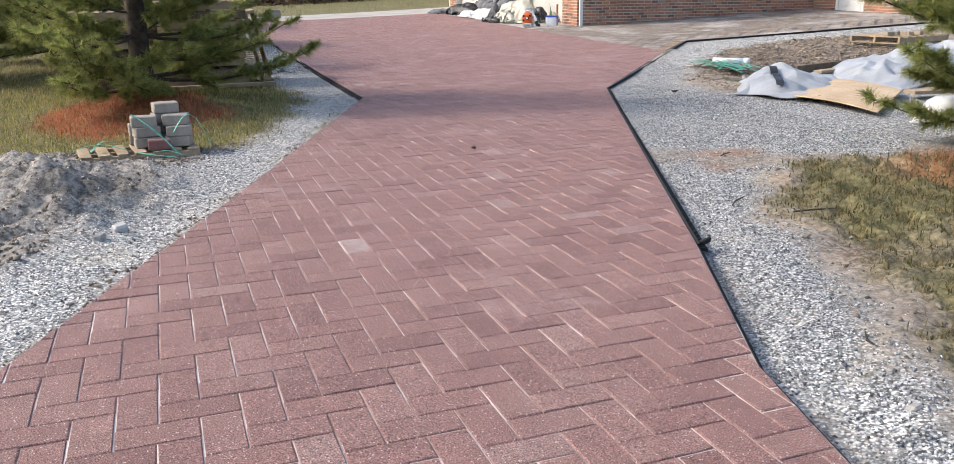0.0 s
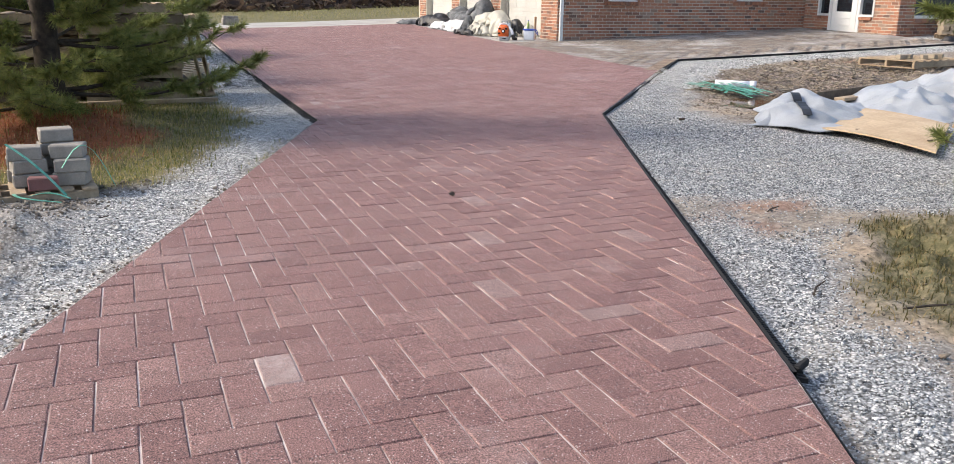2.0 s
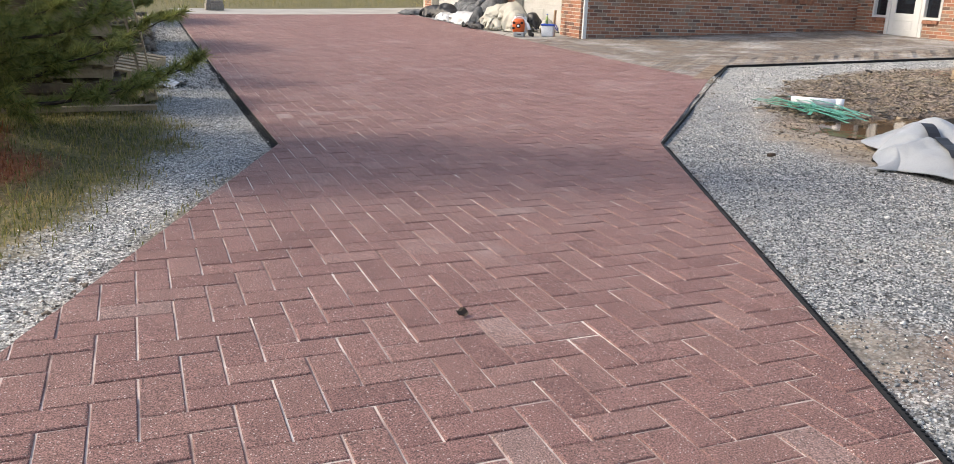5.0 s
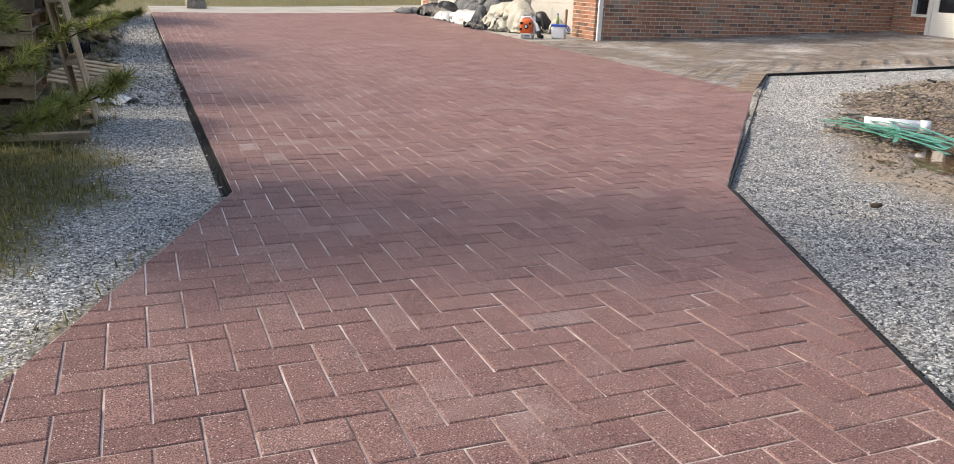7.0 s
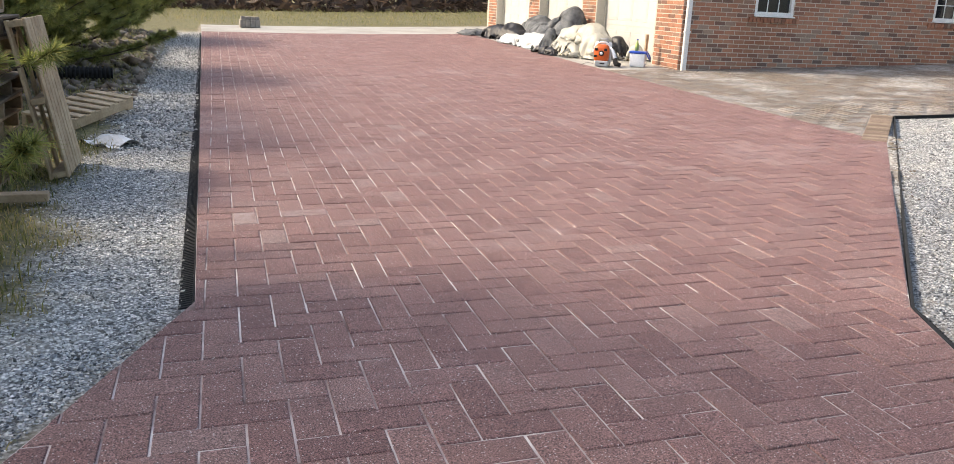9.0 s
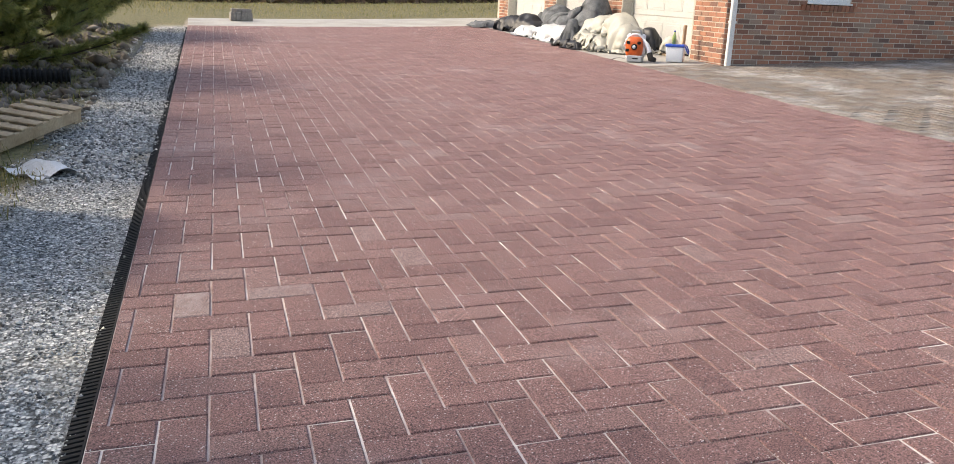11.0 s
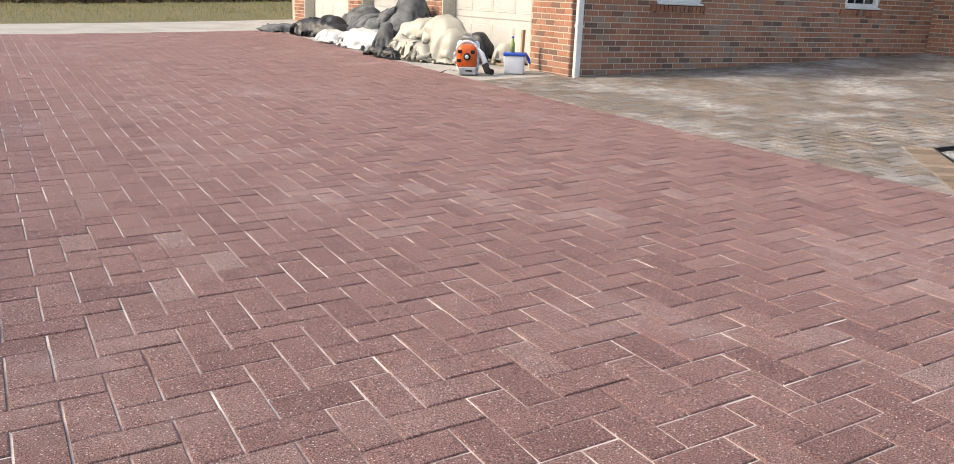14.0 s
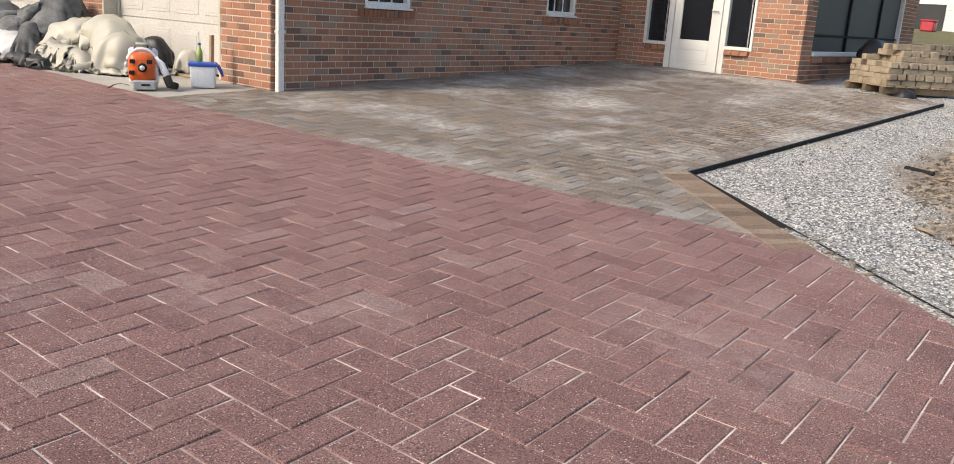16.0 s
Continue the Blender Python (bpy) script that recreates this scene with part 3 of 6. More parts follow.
def tops_of(poly, rnd):
    s = rnd.uniform(-0.0018, 0.0018)
    tx, ty = rnd.uniform(-0.009, 0.009), rnd.uniform(-0.012, 0.012)
    mx, my = sum(p[0] for p in poly) / len(poly), sum(p[1] for p in poly) / len(poly)
    return [rz(x, y) + s + tx * (x - mx) + ty * (y - my) for x, y in poly]


def sheet(name, region, drop, material, label, category, step_m=0.5):
    """A bed under the paving, following the rise of the ground."""
    bm = bmesh.new()
    bm.faces.new([bm.verts.new((x, y, 0)) for x, y in region])
    xs, ys = [p[0] for p in region], [p[1] for p in region]
    for lo, hi, axis in ((min(xs), max(xs), 0), (min(ys), max(ys), 1)):
        v = lo + step_m
        while v < hi:
            co, no = [0, 0, 0], [0, 0, 0]
            co[axis], no[axis] = v, 1
            bmesh.ops.bisect_plane(bm, geom=bm.verts[:] + bm.edges[:] + bm.faces[:], plane_co=co, plane_no=no)
            v += step_m
    for v in bm.verts:
        v.co.z = rz(v.co.x, v.co.y) - drop
    ext = bmesh.ops.extrude_face_region(bm, geom=bm.faces[:])
    for v in ext["geom"]:
        if isinstance(v, bmesh.types.BMVert):
            v.co.z -= 0.08
    ob = part(name, bm, material, None)
    return tagged(ob, label, category, kind="structure")


def lay(bed, pieces, material, name, singles, low_y, inset=0.0056, limed=()):
    """Pavers on a bed: the nearest whole ones as pieces of their own, the rest joined."""
    rnd = random.Random(4)
    whole = sorted((p for p in pieces if p[1] and p[0][0][1] > low_y), key=lambda p: p[0][0][1])[:singles]
    chosen = {id(p) for p in whole}
    shared = {}
    for across in (True, False):
        p = next(q for q in pieces if q[1] and q[2] == across)[0]
        mx, my = (p[0][0] + p[2][0]) / 2, (p[0][1] + p[2][1]) / 2
        vs, fs = [], []
        hx, hy = (p[2][0] - p[0][0]) / 2, (p[2][1] - p[0][1]) / 2
        prism([(-hx, -hy), (hx, -hy), (hx, hy), (-hx, hy)], [0] * 4, 0.04, inset, vs, fs)
        me = bpy.data.meshes.new(name)
        me.from_pydata(vs, [], fs)
        me.materials.append(material)
        shared[across] = me
    pale = {id(p) for p in pieces for x, y in limed if p[1] and p[0][0][0] < x < p[0][2][0] and p[0][0][1] < y < p[0][2][1]}
    verts, faces = [], []
    for p in pieces:
        poly = p[0]
        if id(p) in pale:
            vs, fs = [], []
            prism(poly, tops_of(poly, rnd), 0.04, inset, vs, fs)
            mesh_ob(name, vs, fs, M["limed_paver"], bed)["label"] = "red paver whitened with lime"
            continue
        turn = math.degrees(math.atan2(poly[1][1] - poly[0][1], poly[1][0] - poly[0][0])) if p[1] else 0.0
        if id(p) in chosen:
            mx, my = (poly[0][0] + poly[2][0]) / 2, (poly[0][1] + poly[2][1]) / 2
            ob = new(name, shared[p[2]])
            ob.parent = bed
            ob.matrix_basis = pose(mx, my, rz(mx, my) + rnd.uniform(-0.0014, 0.0014), rnd.uniform(-0.4, 0.4), rnd.uniform(-0.4, 0.4) - 0.1, rnd.uniform(-0.25, 0.25) + turn)
        else:
            prism(poly, tops_of(poly, rnd), 0.04, inset, verts, faces)
    rest = mesh_ob(name + "_field", verts, faces, material, bed)
    tagged(rest, kind="stuff")


def shrink(poly, d):
    """A polygon (counter-clockwise) drawn in by d."""
    n, out = len(poly), []
    for k in range(n):
        a, b, c = Vector(poly[k - 1]), Vector(poly[k]), Vector(poly[(k + 1) % n])
        d0, d1 = (b - a).normalized(), (c - b).normalized()
        n0, n1 = Vector((-d0.y, d0.x)), Vector((-d1.y, d1.x))
        m = (n0 + n1) / max(0.2, 1 + n0.dot(n1))
        out.append(tuple(b + m * d))
    return out


PAVER = 0.14
COURSE_AT = [-40, -2, 6, 14, 20, 30, 38, 45, 53, 60, 66, 74, 90]
COURSE_DX = [0.010, 0.010, 0.004, -0.005, -0.010, -0.020, -0.028, -0.028, -0.024, -0.018, -0.016, -0.010, 0.0]
COURSE_DY = [0.014, 0.012, -0.006, -0.030, -0.022, 0.030, 0.080, 0.080, 0.026, -0.020, -0.026, -0.006, 0.0]
drive_bed = sheet("driveway", DRIVE, 0.0060, M["sand"], "red concrete paver driveway laid in herringbone with sanded joints", "driveway")
patio_bed = sheet("patio", PATIO, 0.0042, M["patio_sand"], "brown and grey concrete paver patio with lime haze", "patio")
apron = sheet("pavement", APRON, 0.004, M["concrete"], "pale concrete apron before the garage doors", "apron")

# ---- border course between patio and stone bed ----
BORDER_A, BORDER_B = Vector((8.87, 14.2)), Vector((10.2, 15.6))


# ---- edging ----
def edging(name, pts, height, flange, label, wide=0.009):
    """Black plastic edge restraint: an upright lip and a slotted foot with teeth along it."""
    lip = bmesh.new()
    rows = []
    for k, (x, y) in enumerate(pts):
        a, b = Vector(pts[max(k - 1, 0)]), Vector(pts[min(k + 1, len(pts) - 1)])
        d = (b - a).normalized()
        nrm = Vector((d.y, -d.x))
        z = rz(x, y)
        p = Vector((x, y))
        q0, q1 = p + nrm * 0.003, p + nrm * wide
        rows.append([lip.verts.new((*q0, z - 0.07)), lip.verts.new((*q1, z - 0.07)), lip.verts.new((*q1, z - height)), lip.verts.new((*q0, z - height))])
    for a, b in zip(rows, rows[1:]):
        for k in range(4):
            lip.faces.new((a[k], a[(k + 1) % 4], b[(k + 1) % 4], b[k]))
    ob = part(name, lip, M["edging"], None)
    tagged(ob, label, "edging", kind="structure")
    if flange:
        vs, fs = [], []
        for (x0, y0), (x1, y1) in zip(pts, pts[1:]):
            d = Vector((x1 - x0, y1 - y0))
            n = int(d.length / 0.028)
            u = d.normalized()
            nrm = Vector((u.y, -u.x))
            for k in range(n):
                c = Vector((x0, y0)) + u * (k + 0.5) * d.length / n
                z = rz(*c) - 0.03
                base = len(vs)
                for s, o, zz in ((-1, 0.012, 0.004), (1, 0.012, 0.004), (1, flange, -0.006), (-1, flange, -0.006)):
                    p = c + u * s * 0.0085 + nrm * o
                    vs.append((p.x, p.y, z + zz))
                    vs.append((p.x, p.y, z + zz - 0.02))
                b = base
                fs += [(b, b + 2, b + 4, b + 6), (b, b + 1, b + 3, b + 2), (b + 2, b + 3, b + 5, b + 4), (b + 4, b + 5, b + 7, b + 6), (b + 6, b + 7, b + 1, b)]
        tagged(mesh_ob("edging_teeth", vs, fs, M["edging"], ob), kind="stuff")
    return ob


def along(a, b, n):
    return [(a[0] + (b[0] - a[0]) * k / n, a[1] + (b[1] - a[1]) * k / n) for k in range(n + 1)]


edging("edging", along((2.48, 28.2), (2.48, 11.17), 60), 0.004, 0.07, "black slotted plastic paver edging beside crushed stone")
edging("edging", [(1.9, -1.0), (1.9, 0.6), (1.97, 1.85), (2.15, 2.54), (2.81, 3.95)], 0.008, 0.03, "black plastic paver edging sunk beside the stone bed", 0.007)
edging("edging", along((2.83, 4.0), (5.65, 10.42), 30), 0.004, 0.068, "black plastic paver edging along the stone bed", 0.02)
edging("edging", along((5.65, 10.42), (10.2, 15.6), 24) + along((10.2, 15.6), (17.05, 15.2), 20)[1:], 0.002, 0.0, "black plastic edging standing above the stone bed", 0.018)


# ---- house ----
WALL_TOP = 3.0
house = thing("house", "red brick house with attached three-door garage", "house", (0, 0, 0))


def bricks_on(wall, origin, u, out, length, z0, z1, holes, singles=0, seed=1):
    """Courses of bricks on a wall face, round its openings (u0, u1, z0, z1)."""
    L, H, J = 0.2045, 0.0735, 0.0135
    rnd = random.Random(seed)
    o, u, out = Vector(origin), Vector(u), Vector(out)
    me = bpy.data.meshes.new("brick")
    verts, faces = [], []

    def solid(a, b, lo, hi, vs, fs, at):
        base = len(vs)
        dpt, c = 0.006 + rnd.uniform(-0.0015, 0.0015), 0.0025
        for s, t, w in ((a, lo, 0), (b, lo, 0), (b, hi, 0), (a, hi, 0), (a, lo, dpt - c), (b, lo, dpt - c), (b, hi, dpt - c), (a, hi, dpt - c), (a + c, lo + c, dpt), (b - c, lo + c, dpt), (b - c, hi - c, dpt), (a + c, hi - c, dpt)):
            p = at + u * s + out * w
            vs.append((p.x, p.y, p.z + t))
        for r in (0, 4):
            for k in range(4):
                q = (k + 1) % 4
                fs.append((base + r + k, base + r + q, base + r + 4 + q, base + r + 4 + k))
        fs.append(tuple(base + 8 + k for k in range(4)))

    vs, fs = [], []
    solid(-(L - J) / 2, (L - J) / 2, -(H - J) / 2, (H - J) / 2, vs, fs, Vector((0, 0, 0)))
    me.from_pydata(vs, [], fs)
    me.materials.append(M["brick"])
    made, row, z = 0, 0, z0
    while z < z1:
        a = -L / 2 if row % 2 else 0.0
        while a < length:
            s0, s1 = max(a + J / 2, 0.0), min(a + L - J / 2, length)
            pieces = [(s0, s1)]
            for h0, h1, hz0, hz1 in holes:
                if z + H > hz0 + 0.01 and z < hz1 - 0.01:
                    pieces = [q for p0, p1 in pieces for q in ((p0, min(p1, h0)), (max(p0, h1), p1)) if q[1] - q[0] > 0.02]
            for p0, p1 in pieces:
                if p1 - p0 < 0.02:
                    continue
                if made < singles and p1 - p0 > L - J - 0.001:
                    b = new("brick", me)
                    b.parent = wall
                    b.location = o + u * (p0 + p1) / 2 + Vector((0, 0, z + H / 2))
                    made += 1
                else:
                    solid(p0, p1, z + J / 2, z + H - J / 2, verts, faces, o)
            a += L
        z += H
        row += 1
    tagged(mesh_ob("brickwork", verts, faces, M["brick"], wall), kind="stuff")


def wall_part(name, origin, u, out, length, z0, z1, holes, label, singles=0, seed=1, thick=0.24, butt=0.0):
    """A wall with real openings, faced with bricks."""
    o, u, out = Vector(origin), Vector(u), Vector(out)
    us = sorted({0.0, length - butt, *[h[0] for h in holes], *[h[1] for h in holes]})
    zs = sorted({z0, z1, *[max(z0, h[2]) for h in holes], *[min(z1, h[3]) for h in holes]})
    bm = bmesh.new()
    for a, b in zip(us, us[1:]):
        for c, d in zip(zs, zs[1:]):
            mu, mz = (a + b) / 2, (c + d) / 2
            if any(h[0] < mu < h[1] and h[2] < mz < h[3] for h in holes):
                continue
            q = [o + u * s - out * w + Vector((0, 0, t)) for w in (0, thick) for s, t in ((a, c), (b, c), (b, d), (a, d))]
            v = [bm.verts.new(p) for p in q]
            for f in ((0, 1, 2, 3), (7, 6, 5, 4), (0, 4, 5, 1), (1, 5, 6, 2), (2, 6, 7, 3), (3, 7, 4, 0)):
                bm.faces.new([v[k] for k in f])
    bmesh.ops.remove_doubles(bm, verts=bm.verts, dist=0.0005)
    dup = [f for f in bm.faces if any(g is not f and set(g.verts) == set(f.verts) for g in f.verts[0].link_faces)]
    bmesh.ops.delete(bm, geom=dup, context="FACES")
    w = part(name, bm, M["mortar"], house, label)
    bricks_on(w, origin, u, out, length, z0, z1, holes, singles, seed)
    return w


GX, GY, WX, WY = 10.08, 20.42, 17.43, 17.30
DOORS = [(21.3, 23.85), (24.5, 27.05), (27.7, 30.25)]
WIN = [(11.44, 12.22, 1.30, 2.35), (15.2, 16.0, 1.34, 2.35)]
Z_LOW = 0.22
wall_part("wall_south", (GX, GY, 0), (1, 0, 0), (0, -1, 0), WX - GX, Z_LOW, WALL_TOP, [(a - GX, b - GX, c - 0.09, d) for a, b, c, d in WIN], "weathered red and grey brick wall", 300, 1)
wall_part("wall_west", (GX, 30.9, 0), (0, -1, 0), (-1, 0, 0), 30.9 - GY, Z_LOW + 0.08, WALL_TOP, [(30.9 - b, 30.9 - a, 0.0, 2.75) for a, b in DOORS], "red brick piers between garage doors", 0, 2, butt=0.24)
DOOR_HOLE = (18.50, 19.50, 0.3, 2.72)
wall_part("wall_wing", (WX, GY, 0), (0, -1, 0), (-1, 0, 0), GY - WY, 0.4, WALL_TOP, [(GY - 19.93, GY - 18.05, 0.98, 2.72), (GY - 19.5, GY - 18.5, 0.3, 0.98)], "sunlit orange brick wall beside the door", 0, 3, butt=0.24)
wall_part("wall_porch", (WX, WY, 0), (1, 0, 0), (0, -1, 0), 6.8, 0.4, WALL_TOP, [(0.48, 5.75, 0.98, 2.7)], "brick wall under a screened porch opening", 0, 4)
# closing walls behind, plain
back = bmesh.new()
box(back, (GX + 3.6, 30.98, 1.65), (7.2, 0.16, 2.7))
box(back, (24.3, 24.0, 1.65), (0.2, 13.3, 2.7))
box(back, (20.9, 30.7, 1.65), (6.8, 0.2, 2.7))
part("wall_back", back, M["mortar"], house)


def hip_roof(x0, y0, x1, y1, z, rise_m, over, parent):
    bm = bmesh.new()
    a = [bm.verts.new(p) for p in ((x0 - over, y0 - over, z), (x1 + over, y0 - over, z), (x1 + over, y1 + over, z), (x0 - over, y1 + over, z))]
    w, l = x1 - x0, y1 - y0
    if l > w:
        r = [bm.verts.new((x0 + w / 2, y0 + w / 2, z + rise_m)), bm.verts.new((x0 + w / 2, y1 - w / 2, z + rise_m))]
        fs = ((a[0], a[1], r[0]), (a[1], a[2], r[1], r[0]), (a[2], a[3], r[1]), (a[3], a[0], r[0], r[1]))
    else:
        r = [bm.verts.new((x0 + l / 2, y0 + l / 2, z + rise_m)), bm.verts.new((x1 - l / 2, y0 + l / 2, z + rise_m))]
        fs = ((a[0], a[1], r[1], r[0]), (a[1], a[2], r[1]), (a[2], a[3], r[0], r[1]), (a[3], a[0], r[0]))
    for f in fs:
        bm.faces.new(f)
    bm.faces.new(a[::-1])
    part("roof", bm, M["roof"], parent)


hip_roof(GX, GY, WX + 0.02, 31.0, WALL_TOP + 0.005, 1.9, 0.35, house)
hip_roof(WX, WY, 24.3, 31.0, WALL_TOP + 0.02, 1.8, 0.35, house)


def garage_door(y0, y1):
    """Sectional door set back in its opening, with cream jambs."""
    z0, z1, xr = rz(GX, (y0 + y1) / 2) - 0.02, 2.75, GX + 0.22
    d = part("garage_door", one_box((xr + 0.02, (y0 + y1) / 2, (z0 + z1) / 2), (0.03, y1 - y0, z1 - z0)), M["garage"], house, "off-white panelled garage door")
    rows, cols = 4, 4
    ph, pw = (z1 - z0) / rows, (y1 - y0 - 0.12) / cols
    for r in range(rows):
        part("section", one_box((xr, (y0 + y1) / 2, z0 + (r + 0.5) * ph), (0.02, y1 - y0 - 0.1, ph - 0.008), 0.003), M["garage"], d)
        for c in range(cols):
            yc = y0 + 0.06 + (c + 0.5) * pw
            part("panel", one_box((xr - 0.010, yc, z0 + (r + 0.5) * ph), (0.014, pw - 0.13, ph - 0.19), 0.006), M["garage"], d)
            part("panel_field", one_box((xr - 0.016, yc, z0 + (r + 0.5) * ph), (0.010, pw - 0.21, ph - 0.27), 0.004), M["garage"], d)
    for y, s in ((y0, 1), (y1, -1)):
        part("jamb", one_box((GX + 0.10, y + s * 0.022, (z0 + z1) / 2), (0.21, 0.04, z1 - z0), 0.004), M["cream"], d, "cream painted jamb")
        part("stop", one_box((GX + 0.19, y + s * 0.06, (z0 + z1) / 2), (0.03, 0.05, z1 - z0), 0.004), M["cream"], d)
    part("seal", one_box((xr - 0.006, (y0 + y1) / 2, z0 + 0.012), (0.03, y1 - y0 - 0.1, 0.03), 0.004), M["edging"], d, "black rubber seal")


for a, b in DOORS:
    garage_door(a, b)


def wall_window(x0, x1, z0, z1):
    """White sash window with muntins over a sill of upright bricks."""
    y = GY + 0.05
    f = bmesh.new()
    xm, zm, w, h = (x0 + x1) / 2, (z0 + z1) / 2, x1 - x0, z1 - z0
    for c, s in (((x0 + 0.03, y, zm), (0.06, 0.09, h)), ((x1 - 0.03, y, zm), (0.06, 0.09, h)), ((xm, y, z0 + 0.03), (w - 0.12, 0.09, 0.06)), ((xm, y, z1 - 0.03), (w - 0.12, 0.09, 0.06))):
        box(f, c, s, 0.005)
    wnd = part("window", f, M["white"], house, "white-framed window with small panes")
    part("sill", one_box((xm, GY - 0.012, z0 - 0.012), (w + 0.02, 0.07, 0.028), 0.006), M["white"], wnd)
    part("pane", one_box((xm, y + 0.02, zm), (w - 0.1, 0.006, h - 0.1)), M["glass"], wnd, "dark glass")
    for k in (1, 2):
        part("muntin", one_box((x0 + 0.06 + (w - 0.12) * k / 3, y + 0.006, zm), (0.018, 0.016, h - 0.12), 0.003), M["white"], wnd)
    part("muntin", one_box((xm, y + 0.004, z0 + h * 0.28), (w - 0.12, 0.016, 0.018), 0.003), M["white"], wnd)
    part("muntin", one_box((xm, y, zm), (w - 0.12, 0.03, 0.04), 0.004), M["white"], wnd)
    n = 14
    for k in range(n):
        bw = (w + 0.22) / n
        part("brick", one_box((x0 - 0.11 + (k + 0.5) * bw, GY - 0.012, z0 - 0.075), (bw - 0.009, 0.05, 0.085), 0.003, pose(0, 0, 0, 8)), M["brick"], wnd)


for wdef in WIN:
    wall_window(*wdef)

# downspout on the corner
ds = bmesh.new()
box(ds, (GX + 0.085, GY - 0.045, 1.65), (0.085, 0.06, 2.62), 0.008)
spout = part("downspout", ds, M["white"], house, "white metal downspout")
part("strap", one_box((GX + 0.085, GY - 0.045, 0.98), (0.105, 0.07, 0.03), 0.003), M["white"], spout)


def entry():
    """White glazed door between two sidelights."""
    x = WX + 0.04
    zf, zt = 0.585, 2.70
    fr = bmesh.new()
    for y0, y1 in ((19.42, 19.52), (18.49, 18.585), (19.88, 19.935), (18.05, 18.095)):
        lo = zf if y1 < 19.6 and y0 > 18.4 else 0.985
        box(fr, (x, (y0 + y1) / 2, (lo + zt) / 2), (0.12, y1 - y0, zt - lo), 0.006)
    for y0, y1, z in ((19.52, 19.88, 1.015), (18.095, 18.49, 1.015), (18.095, 19.88, 2.68)):
        box(fr, (x, (y0 + y1) / 2, z), (0.12, y1 - y0, 0.055), 0.005)
    ent = part("door_frame", fr, M["white"], house, "white painted frame with sidelights")
    for y0, y1 in ((19.52, 19.88), (18.095, 18.49)):
        part("sidelight_pane", one_box((x + 0.03, (y0 + y1) / 2, 1.86), (0.008, y1 - y0, 1.62)), M["glass"], ent, "dark glass")
        part("sidelight_bead", one_box((x + 0.0, y0 + 0.05, 1.86), (0.02, 0.02, 1.62), 0.003), M["grey_plastic"], ent)
        for k in range(3):
            part("sill_brick", one_box((WX - 0.02, y0 + (k + 0.5) * (y1 - y0) / 3, 0.945), (0.06, (y1 - y0) / 3 - 0.01, 0.07), 0.004), M["brick"], ent)
    dl = bmesh.new()
    yl, yr = 19.41, 18.60
    xd = x - 0.03
    for y0, y1, z0, z1 in ((yl - 0.13, yl, zf, zt - 0.04), (yr, yr + 0.17, zf, zt - 0.04), (yr + 0.17, yl - 0.13, zf, 1.10), (yr + 0.17, yl - 0.13, 2.5, zt - 0.04)):
        box(dl, (xd, (y0 + y1) / 2, (z0 + z1) / 2), (0.045, y1 - y0, z1 - z0), 0.004)
    for z in (0.735, 0.95):
        box(dl, (xd - 0.026, (yl + yr) / 2 + 0.02, z), (0.012, 0.56, 0.016), 0.004)
    box(dl, (xd - 0.024, (yl + yr) / 2 + 0.02, 0.842), (0.01, 0.50, 0.15), 0.006)
    door = part("door", dl, M["white"], house, "white door with a tall pane and a lower panel")
    part("pane", one_box((xd + 0.01, (yl + yr) / 2 + 0.02, 1.8), (0.008, 0.52, 1.42)), M["glass"], door, "dark glass")
    hd = bmesh.new()
    tube(hd, [(xd - 0.03, yr + 0.06, 1.56), (xd - 0.06, yr + 0.06, 1.56), (xd - 0.062, yr + 0.16, 1.57)], 0.011)
    part("handle", hd, M["grey_plastic"], door, "grey lever handle")
    part("threshold", one_box((WX - 0.02, (yl + yr) / 2, zf - 0.02), (0.2, 0.98, 0.035), 0.005), M["edging"], door, "dark threshold")


entry()


def porch():
    """Screened opening with dark mesh between slim posts."""
    y = WY + 0.06
    x0, x1, z0, z1 = WX + 0.48, WX + 5.75, 0.98, 2.70
    f = bmesh.new()
    box(f, ((x0 + x1) / 2, y - 0.03, z0 + 0.035), (x1 - x0, 0.14, 0.07), 0.006)
    box(f, ((x0 + x1) / 2, y, z1 - 0.03), (x1 - x0, 0.1, 0.06), 0.006)
    box(f, (x1 - 0.03, y, (z0 + z1) / 2), (0.06, 0.1, z1 - z0 - 0.12), 0.006)
    pw = part("porch_window", f, M["white"], house, "white-framed screened porch window")
    part("screen", one_box(((x0 + x1) / 2, y + 0.03, (z0 + z1) / 2), (x1 - x0, 0.006, z1 - z0)), M["screen"], pw, "dark screen")
    for k in (1.9, 3.8):
        part("mullion", one_box((x0 + k, y + 0.01, (z0 + z1) / 2), (0.05, 0.04, z1 - z0 - 0.1), 0.004), M["edging"], pw)
    part("rail", one_box(((x0 + x1) / 2, y + 0.012, z0 + 0.32), (x1 - x0, 0.03, 0.035), 0.004), M["edging"], pw)
    n = 24
    for k in range(n):
        bw = (x1 - x0) / n
        part("sill_brick", one_box((x0 + (k + 0.5) * bw, WY - 0.02, z0 - 0.05), (bw - 0.01, 0.06, 0.09), 0.003), M["brick"], pw)


porch()


